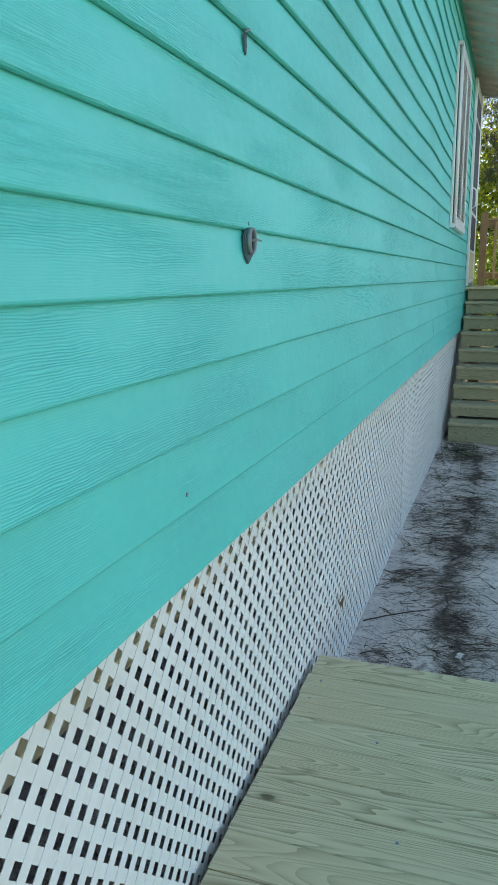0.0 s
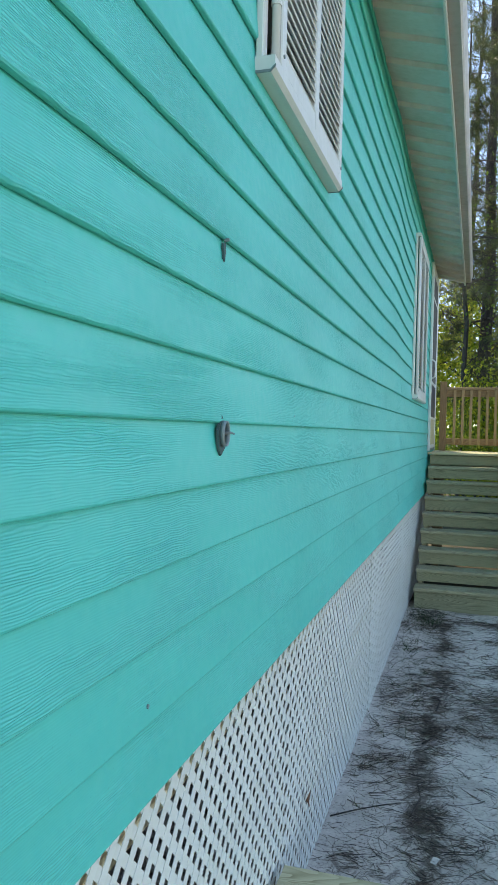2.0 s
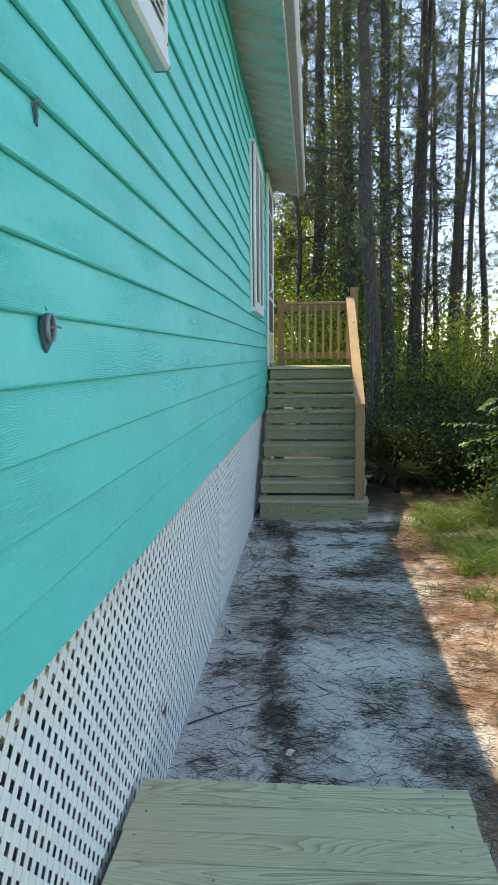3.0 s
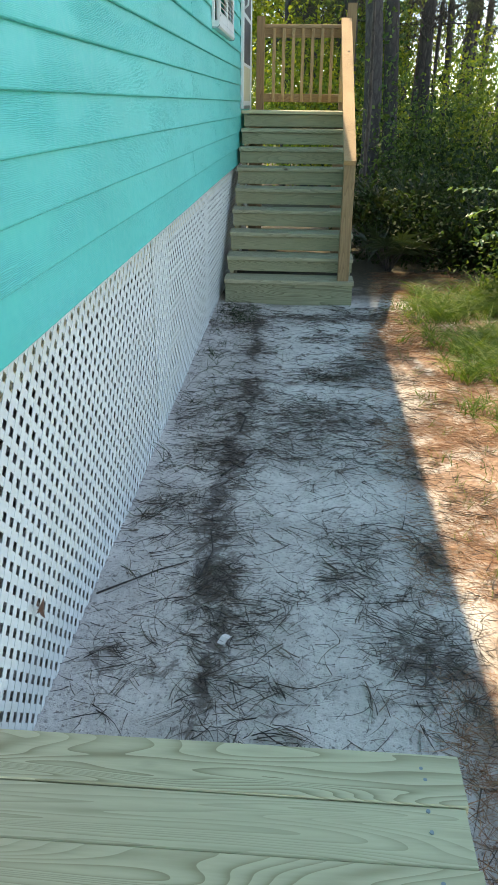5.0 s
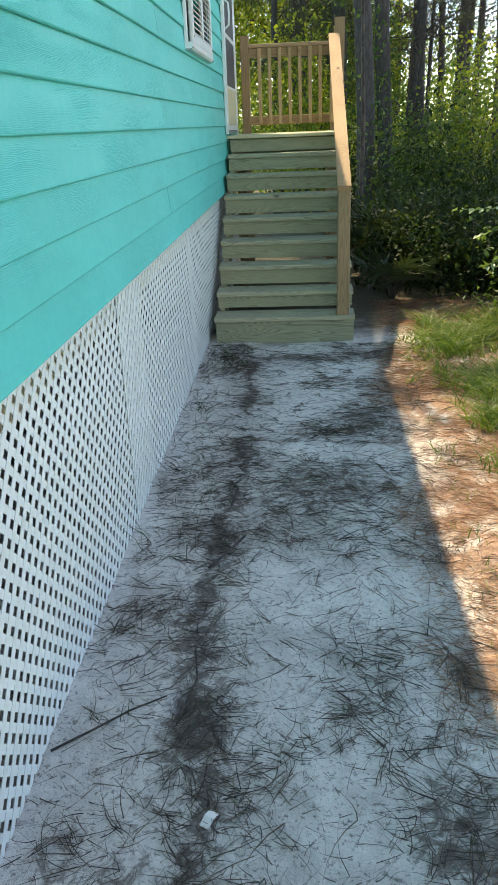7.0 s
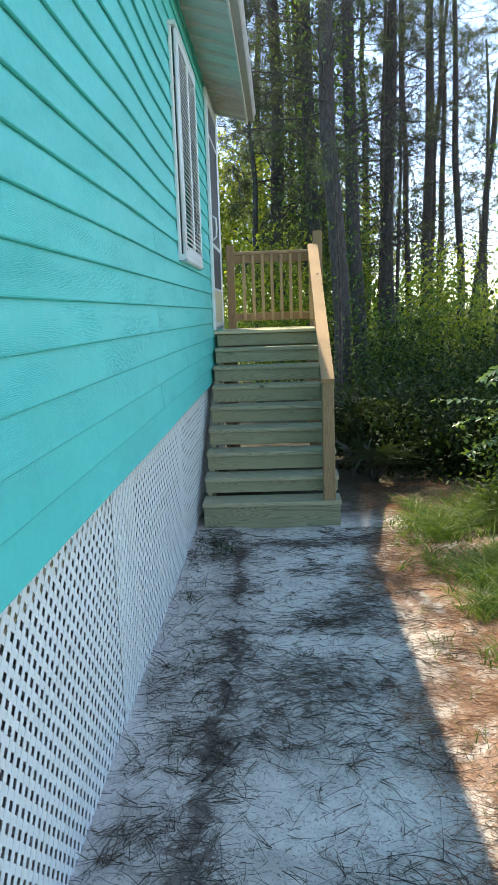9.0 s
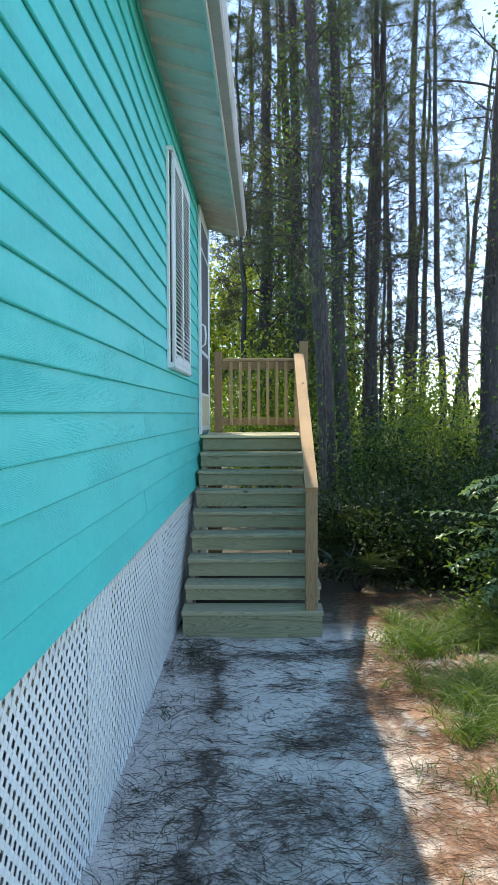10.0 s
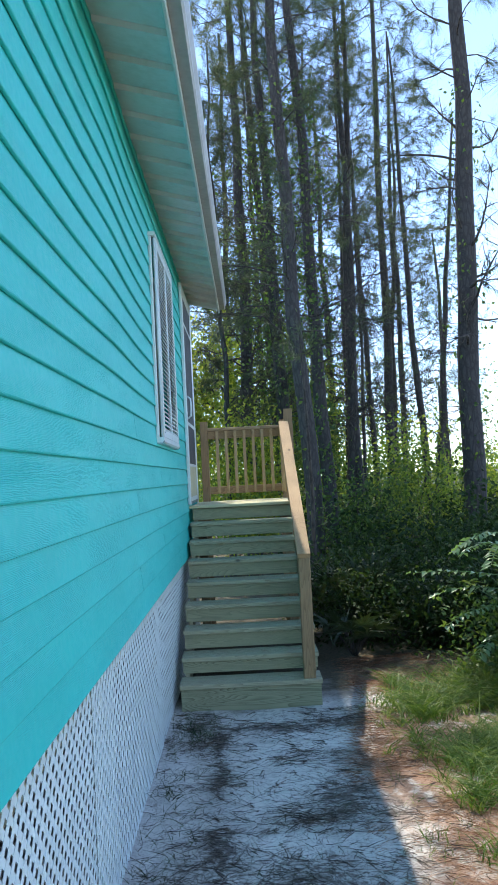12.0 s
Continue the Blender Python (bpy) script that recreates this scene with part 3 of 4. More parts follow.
                meshes[key].materials.append(WHITE_PVC)
            part("lattice_strip", meshes[key], None, panel, at=(0, base, 0))


for i, (a, b, x) in enumerate(((0.34, 2.52, -0.016), (2.52, 4.70, -0.016), (4.701, 7.36, -0.0165), (6.885, 9.07, -0.0115), (8.95, 11.25, -0.0165), (11.2, Y1 - 0.12, -0.0115))):
    lattice_panel(a, b, -0.10, 1.03, x, (0.005 + 0.013 * (i - 1), 0.058 + 0.021 * (i - 1)))


# ---- fittings on the siding ----
def wall_stub():
    s = thing("cable_stub", "cut grey conduit end with torn bare patch on the siding", "conduit", (0.0185, 3.797, 1.718))
    pts = [(math.cos(a) * r, math.sin(a) * r * 1.65) for a, r in ((i * 2 * math.pi / 11, 0.027 + 0.0035 * math.sin(i * 2.7)) for i in range(11))]
    part("patch", MB().prism([[(x, y, z - 0.006) for y, z in pts] for x in (-0.003, 0.0035)], None), BARE_CEMENT, s, "bare grey patch with torn paint")
    mb = MB()
    rr = []
    for i in range(20):
        a = i * math.pi * 2 / 20
        rr.append([(0.003, math.cos(a) * 0.017, math.sin(a) * 0.026), (0.015, math.cos(a) * 0.017, math.sin(a) * 0.026), (0.017, math.cos(a) * 0.0205, math.sin(a) * 0.030), (0.003, math.cos(a) * 0.0215, math.sin(a) * 0.0315)])
    faces = [(i * 4 + j, ((i + 1) % 20) * 4 + j, ((i + 1) % 20) * 4 + (j + 1) % 4, i * 4 + (j + 1) % 4) for i in range(20) for j in range(4)]
    mb.add([p for r in rr for p in r], faces)
    part("ring", mb, GREY_METAL, s, "grey metal conduit rim", smooth=True)
    part("wire", MB().tube([(0.004, 0.0, 0.0), (0.02, 0.004, 0.003), (0.03, 0.012, 0.0)], [0.004, 0.0035, 0.002], 6), GREY_METAL, s)


def wall_chip():
    s = thing("siding_chip", "small torn chip in the painted siding", "hole", (0.0145, 3.80, 2.145))
    pts = [(-0.008, 0.030), (0.010, 0.032), (0.007, 0.012), (0.010, 0.0), (0.005, -0.012), (0.003, -0.03), (-0.002, -0.018), (-0.007, -0.024), (-0.006, 0.0), (-0.010, 0.012)]
    part("bare_patch", MB().prism([[(x, y * 0.85, z * 0.72) for y, z in pts] for x in (-0.003, 0.0025)], None), BARE_CEMENT, s)
    part("screw", MB().tube([(0, 0.002, 0.028), (0.012, 0.002, 0.03)], [0.005, 0.004], 6), GREY_METAL, s)


wall_stub()
wall_chip()
nail = tagged(part("nail", MB().tube([(0, 0, 0), (0.006, 0, 0)], [0.0055, 0.005], 8), GREY_METAL, at=(0.012, 4.545, 1.776)), "dark nail head in the turquoise siding", "nail", "siding nails")
nail["group"] = "siding nails"
copy_thing(nail, pose(0.014, 3.41, 1.203))


# ---- timber landing at the start of the path ----
def landing():
    d = thing("landing", "low landing of new pale treated pine planks", "deck", (0.008, 0.5, gz(0.5, 3.0)))
    z = 0.247 - d.location.z
    w = 1.075 - 0.008
    board = MB().box((0, 0, -0.038), (w, 0.1365, 0), 0.003).mesh("deck_board")
    board.materials.append(DECK_PINE)
    y, rng = 4.603, random.Random(2)
    while y > 0.6:
        y -= 0.1388
        part("deck_board", board, None, d, at=(rng.uniform(-0.004, 0.004), y + 0.001 - 0.5, z + rng.uniform(-0.0012, 0.0012)))
    part("rim_board", MB().box((0.02, 4.03, z - 0.25), (w - 0.02, 4.065, z - 0.04)), GREEN_PINE, d)
    for x in (0.02, w - 0.06):
        part("joist", MB().box((x, 0.1, z - 0.18), (x + 0.038, 4.025, z - 0.04)), DECK_PINE_Y, d)
        for yy in (0.3, 1.9, 3.9):
            part("post", MB().box((x - 0.0, yy, -0.12), (x + 0.04, yy + 0.09, z - 0.19)), POST_PINE, d)
    nailm = MB().tube([(0, 0, -0.002), (0, 0, 0.0015)], [0.005, 0.0045], 8).mesh("screw")
    nailm.materials.append(GREY_METAL)
    for x, yy in ((0.42, 3.22), (0.30, 3.62), (0.985, 4.06), (0.99, 4.03), (0.985, 3.95), (0.985, 3.90), (0.99, 3.79), (0.05, 3.92), (0.04, 3.80), (0.985, 3.64)):
        part("screw", nailm, None, d, at=(x, yy, z))
    return d


landing()

# ---- stairs and upper deck ----
RUN, NOSE = 0.255, 9.75


def tread_z(i):
    """The height of a tread's top; the lowest riser is the tallest."""
    return 0.0 if i < 1 else 0.205 if i == 1 else 0.354 + 0.1655 * (i - 2)


DECK_Z = tread_z(9)


def stairs():
    s = thing("stairs", "new treated pine stairs climbing to the deck beside the house", "stairs")
    for i in range(1, 9):
        y, z = NOSE + RUN * (i - 1), tread_z(i)
        for k in (0, 1):
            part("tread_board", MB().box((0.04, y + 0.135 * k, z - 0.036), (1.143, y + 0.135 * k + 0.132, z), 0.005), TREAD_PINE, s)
    for i in range(1, 10):
        y, z = NOSE + RUN * (i - 1), tread_z(i - 1)
        low = -0.02 if i == 1 else z + (0.02 if i % 3 else 0.012)
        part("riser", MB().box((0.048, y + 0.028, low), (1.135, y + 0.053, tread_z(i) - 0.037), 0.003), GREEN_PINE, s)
    for x in (0.06, 1.085):
        pts = [(NOSE + 0.06, -0.02)]
        for i in range(1, 10):
            pts += [(NOSE + 0.056 + RUN * (i - 1), tread_z(i) - 0.04)]
            pts += [(NOSE + 0.056 + RUN * i, tread_z(i) - 0.04)] if i < 9 else []
        pts += [(NOSE + 0.08 + RUN * 8, DECK_Z - 0.36), (NOSE + 0.4, -0.02)]
        part("stringer", MB().prism([[(xx, y, z) for y, z in pts] for xx in (x, x + 0.038)], None), DECK_PINE_Y, s)
    part("newel_post", MB().box((1.004, 9.78, 0.205), (1.098, 9.871, 1.155), 0.006), POST_PINE, s, "warm brown square newel post")
    # sloping cap of the handrail
    a, b = Vector((0, 9.765, 1.135)), Vector((0, 11.87, 2.325))
    n = Vector((0, -(b - a).z, (b - a).y)).normalized() * 0.038
    ring = [(a.y, a.z), (b.y, b.z), (b.y + n.y, b.z + n.z), (a.y + n.y, a.z + n.z)]
    part("handrail", MB().prism([[(x, y, z) for y, z in ring] for x in (1.0, 1.004, 1.096, 1.1)], None), CAP_PINE, s, "sunlit warm brown sloping handrail")
    ring = [(a.y + 0.11, a.z + 0.062), (b.y - 0.02, b.z - 0.011), (b.y - 0.02, b.z - 0.1), (a.y + 0.11, a.z - 0.03)]
    part("rail_board", MB().prism([[(x, y, z) for y, z in ring] for x in (1.035, 1.068)], None), CAP_PINE, s)
    for k in range(13):
        y = 9.98 + 0.145 * k
        zt = 1.135 + (y - 9.765) * 0.565
        tread = tread_z(1 + int((y - NOSE) / RUN))
        part("baluster", MB().box((1.068, y, max(tread - 0.12, 0.2)), (1.10, y + 0.036, zt - 0.004), 0.003), POST_PINE, s)
    return s


def upper_deck():
    d = thing("upper_deck", "raised deck of treated pine in front of the door", "deck")
    y = NOSE + RUN * 8 - 0.02
    rng = random.Random(8)
    while y < 12.98:
        part("deck_board", MB().box((0.02 if y < 11.9 else 0.05, y, DECK_Z - 0.03), (1.17, y + 0.137, DECK_Z), 0.004), DECK_PINE, d)
        y += 0.142
    part("rim_joist", MB().box((1.12, 11.9, DECK_Z - 0.22), (1.158, 13.08, DECK_Z - 0.032)), GREEN_PINE, d)
    part("rim_joist", MB().box((0.06, 13.042, DECK_Z - 0.22), (1.115, 13.08, DECK_Z - 0.032)), GREEN_PINE, d)
    for x in (0.09, 1.02):
        for yy in (11.95, 12.95):
            part("post", MB().box((x, yy, -0.05), (x + 0.09, yy + 0.09, DECK_Z - 0.031)), POST_PINE, d)
    return d


def balustrade(name, label, a, b, along, z_top, posts):
    r = thing(name, label, "railing", group="deck railings")
    u, w = (0, 1) if along == 0 else (1, 0)

    def bar(nm, lo, hi, off0, off1, z0, z1, mat):
        p, q = [0, 0, z0], [0, 0, z1]
        p[u], q[u], p[w], q[w] = lo, hi, off0, off1
        return part(nm, MB().box(p, q, 0.004), mat, r)
    base = a[w]
    mat = RAIL_PINE if along == 0 else CAP_PINE
    bar("top_rail", a[u], b[u], base - 0.045, base + 0.045, z_top - 0.038, z_top, mat)
    bar("sub_rail", a[u], b[u], base - 0.019, base + 0.019, z_top - 0.13, z_top - 0.039, mat)
    bar("bottom_rail", a[u], b[u], base - 0.019, base + 0.019, DECK_Z + 0.085, DECK_Z + 0.174, mat)
    n = max(2, round((b[u] - a[u]) / 0.112))
    for i in range(1, n):
        c = a[u] + (b[u] - a[u]) * i / n
        bar("baluster", c - 0.018, c + 0.018, base - 0.056, base - 0.02, DECK_Z + 0.09, z_top - 0.04, BALUSTER_PINE)
    for c, top in posts:
        bar("post", c - 0.045, c + 0.045, base - 0.045, base + 0.045, DECK_Z, top, POST_PINE)
    return r


stairs()
upper_deck()
balustrade("deck_railing", "warm brown pine railing with square balusters at the deck end", (0.186, 13.02), (1.058, 13.02), 0, 2.395, ((0.14, 2.475), (1.104, 2.46)))
balustrade("deck_side_railing", "pine railing along the open side of the deck", (1.104, 11.98), (1.104, 12.97), 1, 2.395, ((11.93, 2.49),))


# ---- vegetation ----
RNG = np.random.default_rng(11)


def unit(v):
    return v / np.maximum(np.linalg.norm(v, axis=-1, keepdims=True), 1e-9)


def blades(roots, ways, lengths, widths, bend, n=3):
    """Narrow strips that start at roots and bend downwards: grass, needles, straw."""
    m = len(roots)
    side = unit(np.cross(ways, RNG.normal(size=(m, 3))))
    t = np.linspace(0, 1, n + 1)
    verts = np.zeros((m, n + 1, 2, 3))
    for i, s in enumerate(t):
        c = roots + ways * (lengths * s)[:, None] + bend * (s * s)
        w = side * (widths * (1 - 0.85 * s))[:, None] * 0.5
        verts[:, i, 0], verts[:, i, 1] = c - w, c + w
    quad = np.array([[2 * i, 2 * i + 1, 2 * i + 3, 2 * i + 2] for i in range(n)])
    faces = (np.arange(m)[:, None, None] * (2 * (n + 1)) + quad[None]).reshape(-1, 4)
    return verts.reshape(-1, 3), faces


def leaves(centres, ways, normals, lengths, widths):
    """Pointed leaves, folded a little along the midrib."""
    m = len(centres)
    side = unit(np.cross(ways, normals))
    up = unit(np.cross(side, ways))
    verts = np.zeros((m, 6, 3))
    L, W = lengths[:, None], widths[:, None] * 0.5
    verts[:, 0] = centres
    verts[:, 1] = centres + ways * L * 0.4 + side * W + up * W * 0.35
    verts[:, 2] = centres + ways * L * 0.4
    verts[:, 3] = centres + ways * L * 0.4 - side * W + up * W * 0.35
    verts[:, 4] = centres + ways * L - up * L * 0.12
    verts[:, 5] = centres + ways * L * 0.72 - up * L * 0.03
    tri = np.array([[0, 2, 1], [0, 3, 2]])
    four = np.array([[1, 2, 5, 4], [2, 3, 4, 5]])
    o = np.arange(m)[:, None, None] * 6
    return verts.reshape(-1, 3), (o + tri[None]).reshape(-1, 3).tolist() + (o + four[None]).reshape(-1, 4).tolist()


def leaf_part(name, data, material, parent=None, label=""):
    v, f = data
    me = raw_mesh(name, v.tolist(), f if isinstance(f, list) else f.tolist())
    me.materials.append(material)
    ob = new(name, me)
    if parent is not None:
        ob.parent = parent
        ob.matrix_parent_inverse = Matrix.Translation(-parent.location)
    if label:
        ob["label"] = label
    return ob


def join(*many):
    vs, fs, o = [], [], 0
    for v, f in many:
        vs.append(v)
        fs += [[i + o for i in q] for q in (f if isinstance(f, list) else f.tolist())]
        o += len(v)
    return np.concatenate(vs), fs


def tufts(points, ways, count, length, spread=0.75):
    """Pine needle tufts: long needles set like a brush along the end of each shoot."""
    k = len(points) * count
    back = RNG.uniform(0, 0.16, (k, 1))
    way = np.repeat(ways, count, axis=0)
    p = np.repeat(points, count, axis=0) - way * back + RNG.normal(scale=0.008, size=(k, 3))
    d = unit(way + RNG.normal(scale=spread, size=(k, 3)))
    return blades(p, d, length * RNG.uniform(0.7, 1.15, k), np.full(k, 0.0048), np.array([0, 0, -0.06]) * np.ones((k, 1)), 1)


def pine(base, top, radius, height, limbs, seed, label, low=2.5, lush=1.0, reach=1.6, vine=0, needle=0.25, wide=0.16):
    """A tall pine: trunk, bare and needled limbs. top is where its axis passes at the given height."""
    rng = np.random.default_rng(seed)
    b = np.array([base[0], base[1], gz(*base) - 0.05])
    tree = thing("pine_tree", label, "tree", tuple(b), "pine trees at the wood's edge")
    lean = (np.array([top[0], top[1], top[2]]) - b) / (top[2] - b[2])
    wob = rng.normal(scale=0.03, size=(12, 2))

    def axis(z):
        k = z / height * 10
        i = min(int(k), 10)
        w = wob[i] * (1 - (k - i)) + wob[i + 1] * (k - i)
        return b + lean * z + np.array([w[0], w[1], 0]) * min(1, z / 2)
    zs = np.concatenate([[0, 0.15, 0.4], np.linspace(1, height, 22)])
    rad = [radius * (1.35 if z < 0.1 else 1.18 if z < 0.3 else 1.07 if z < 0.6 else 1.0 - 0.75 * (z / height) ** 1.3) for z in zs]
    mb = MB().tube([tuple(axis(z) - b) for z in zs], rad, 12)
    part("trunk", mb, BARK, tree, smooth=True)
    tips, ways, dead = [], [], []
    for i in range(limbs):
        limb = MB()
        z = low + (height - low - 0.4) * ((i + rng.random()) / limbs)
        frac = z / height
        r0 = max(0.011, radius * 0.17 * (1.1 - frac)) * rng.uniform(0.7, 1.2)
        ang = rng.uniform(0, 2 * math.pi)
        L = reach * rng.uniform(0.45, 1.1) * (1.0 if frac < 0.7 else 1.2 - 0.6 * (frac - 0.7) / 0.3)
        rise = rng.uniform(-0.25, 0.7)
        curve = rng.uniform(-0.12, 0.2)
        p = axis(z)
        d = np.array([math.cos(ang), math.sin(ang), rise])
        pts = [p]
        for k in range(5):
            d = unit(d + rng.normal(scale=0.2, size=3) + np.array([0, 0, curve]))
            pts.append(pts[-1] + d * L / 5)
        limb.tube([tuple(q - b) for q in pts], [r0 * (1 - 0.17 * k) for k in range(6)], 5)
        alive = frac > 0.42 or rng.random() < 0.25
        for k in range(2, 6):
            for _ in range(2):
                w = unit(d + rng.normal(scale=0.75, size=3))
                e = pts[k] + w * L * rng.uniform(0.14, 0.34)
                mid = (pts[k] + e) / 2 + rng.normal(scale=0.03, size=3)
                limb.tube([tuple(pts[k] - b), tuple(mid - b), tuple(e - b)], [r0 * 0.38, r0 * 0.28, r0 * 0.14], 3)
                if not alive:
                    dead += [e, mid, (mid + pts[k]) / 2]
                if alive and rng.random() < lush * 0.62:
                    tips += [e, mid] if rng.random() < 0.6 else [e]
                    ways += [w, w] if len(tips) > len(ways) + 1 else [w]
        part("limb", limb, TWIG, tree)
    if tips:
        leaf_part("crown", tufts(np.array(tips), np.array(ways), 42, needle), NEEDLES, tree, "sparse tufts of long green needles")
    if dead:
        n = 4 * len(dead)
        way = unit(rng.normal(size=(n, 3)) + np.array([0, 0, -0.35]))
        long = rng.uniform(0.12, 0.42, n)
        hang = rng.normal(scale=0.07, size=(n, 3)) + np.array([0, 0, -0.09])
        leaf_part("twig_spray", blades(np.repeat(np.array(dead), 4, axis=0), way, long, np.full(n, 0.007), hang, 3), TWIG, tree, "fine dead twigs")["kind"] = "stuff"
    if vine:
        z = rng.uniform(1.6, 8.6, vine)
        c = np.array([axis(q) for q in z])
        ang = rng.uniform(0, 2 * math.pi, vine)
        cl = np.sin(z * 2.1) * 0.18 + 0.1
        out = np.stack([np.cos(ang), np.sin(ang), np.zeros(vine)], 1)
        c = c + out * (radius * 0.9 + np.abs(rng.normal(scale=wide, size=vine)) * (0.6 + cl))[:, None]
        n = vine
        data = leaves(c, unit(rng.normal(size=(n, 3)) + np.array([0, 0, -0.7])), unit(rng.normal(size=(n, 3))), rng.uniform(0.05, 0.1, n), rng.uniform(0.04, 0.075, n))
        leaf_part("vine", data, LEAF_MID, tree, "green vine leaves climbing the trunk")
    return tree


def cloud(centre, size, clusters, per, leaf, rng, squash=1.0):
    """Leaf positions in uneven clusters inside an ellipsoid."""
    c = rng.normal(size=(clusters, 3))
    c = unit(c) * (rng.random((clusters, 1)) ** 0.45) * np.array(size) + np.array(centre)
    c[:, 2] = np.maximum(c[:, 2], 0.08)
    spread = 0.10 + 0.12 * min(size)
    p = np.repeat(c, per, axis=0) + rng.normal(scale=spread, size=(clusters * per, 3)) * np.array([1, 1, squash])
    p[:, 2] = np.maximum(p[:, 2], 0.03)
    n = len(p)
    way = unit(rng.normal(size=(n, 3)) + np.array([0, 0, -0.25]))
    nor = unit(rng.normal(size=(n, 3)) * 0.6 + np.array([0, 0, 1.0]))
    return c, leaves(p, way, nor, leaf * rng.uniform(0.6, 1.25, n), leaf * rng.uniform(0.42, 0.7, n))


def shrub(name, label, x, y, size, z, clusters, per, leaf, material, seed, group="woodland shrubs"):
    rng = np.random.default_rng(seed)
    s = thing(name, label, "shrub", (x, y, gz(x, y)), group)
    c, data = cloud((x, y, z), size, clusters, per, leaf, rng)
    for q in c[:: max(1, clusters // 8)]:
        root = (x + rng.normal() * 0.08, y + rng.normal() * 0.08, gz(x, y) - 0.02)
        mid = ((root[0] * 0.6 + q[0] * 0.4), (root[1] * 0.6 + q[1] * 0.4), root[2] + (q[2] - root[2]) * 0.55)
        stem = MB().tube([tuple(np.array(w) - np.array(s.location)) for w in (root, mid, tuple(q))], [0.010, 0.006, 0.003], 4)
        part("stem", stem, TWIG, s)
    leaf_part("foliage", data, material, s)
    return s


def palmetto(x, y, seed, fans=11, size=0.5):
    rng = np.random.default_rng(seed)
    s = thing("saw_palmetto", "dark green saw palmetto with stiff fan leaves", "palm", (x, y, gz(x, y)), "saw palmettos")
    for i in range(fans):
        ang, tilt = rng.uniform(0, 2 * math.pi), rng.uniform(0.35, 1.25)
        d = np.array([math.cos(ang) * math.cos(tilt), math.sin(ang) * math.cos(tilt), math.sin(tilt)])
        L = size * rng.uniform(0.7, 1.3)
        hub = d * L
        stalk = MB().tube([(0, 0, -0.03), tuple(hub * 0.5 + np.array([0, 0, 0.03])), tuple(hub)], [0.01, 0.008, 0.006], 5)
        part("stalk", stalk, TWIG, s)
        side = unit(np.cross(d, [0, 0, 1.0]))
        up = np.cross(side, d)
        n = 20
        edge = np.linspace(-1.95, 1.95, n + 1)
        mid = (edge[:-1] + edge[1:]) / 2 + rng.normal(scale=0.03, size=n)
        web = [hub + (math.cos(q) * d + math.sin(q) * side + up * 0.05 * (-1) ** k) * size * 0.34 for k, q in enumerate(edge)]
        tip = [hub + (math.cos(q) * d + math.sin(q) * side + up * 0.1) * size * rng.uniform(0.72, 1.0) - np.array([0, 0, rng.uniform(0.04, 0.14)]) for q in mid]
        faces = [(0, 1 + k, 2 + k) for k in range(n)] + [(1 + k, n + 2 + k, 2 + k) for k in range(n)]
        me = raw_mesh("fan", [tuple(q) for q in [hub] + web + tip], faces)
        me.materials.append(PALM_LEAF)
        part("fan", me, None, s)


def pinnate_sapling(x, y, fronds, seed):
    """A young tree with long fronds of paired leaflets."""
    rng = np.random.default_rng(seed)
    s = thing("sapling", "young tree with arching fronds of paired pale-backed leaflets", "sapling", (x, y, gz(x, y)))
    o = np.array(s.location)
    stem = MB().tube([(0, 0, -0.05), (0.05, 0.0, 0.4), (0.0, -0.03, 0.85), (0.04, -0.06, 1.25)], [0.02, 0.016, 0.012, 0.005], 6)
    part("stem", stem, TWIG, s)
    for ang, z, L, drop in fronds:
        d = np.array([math.cos(ang), math.sin(ang), 0.25])
        pts = [np.array([0.02, -0.02, z])]
        for k in range(8):
            d = unit(d + np.array([0, 0, -drop]))
            pts.append(pts[-1] + d * L / 8)
        frond = part("frond", MB().tube([tuple(q) for q in pts], [0.006 - 0.0006 * k for k in range(9)], 4), LEAF_FROND, s)
        for k in np.linspace(1.2, 7.9, 11):
            i = int(k)
            q = pts[i] + (pts[i + 1] - pts[i]) * (k - i)
            dd = unit(pts[i + 1] - pts[i])
            sd = unit(np.cross(dd, [0, 0, 1.0]))
            for sg in (-1, 1):
                way = unit(sd * sg + dd * 0.55 + np.array([0, 0, rng.normal() * 0.25 - 0.12]))
                nor = unit(np.array([0, 0, 1.0]) + rng.normal(scale=0.3, size=3))
                v, f = leaves(q[None], way[None], nor[None], np.array([0.088 * rng.uniform(0.75, 1.15)]), np.array([0.045 * rng.uniform(0.8, 1.2)]))
                me = raw_mesh("leaflet", v.tolist(), f)
                me.materials.append(LEAF_FROND)
                part("leaflet", me, None, frond)
    return s


def shoot(tree, x, y, z, seed):
    """A shoot on a young tree; the sun on its leaves is in their yellow-green."""
    rng = np.random.default_rng(seed)
    o = np.array(tree.location)
    stalk = part("shoot", MB().tube([(0.03, -0.04, 1.0 if z > 1.0 else z - 0.25), tuple(np.array((x, y, z - 0.02)) - o)], [0.006, 0.003], 4), LEAF_FROND, tree)
    for k in range(9):
        a = k * 2.4
        way = np.array([[math.cos(a), math.sin(a), 0.15]])
        v, f = leaves(np.array([[x, y, z - 0.012 * (k % 4)]]) - o, unit(way), np.array([[0, 0, 1.0]]), np.array([0.10 * rng.uniform(0.8, 1.2)]), np.array([0.05]))
        me = raw_mesh("leaf", v.tolist(), f)
        me.materials.append(LEAF_SUN)
        part("leaf", me, None, stalk)


def stuff(name, label, category, data, material):
    ob = leaf_part(name, data, material)
    return tagged(ob, label, category, kind="stuff")


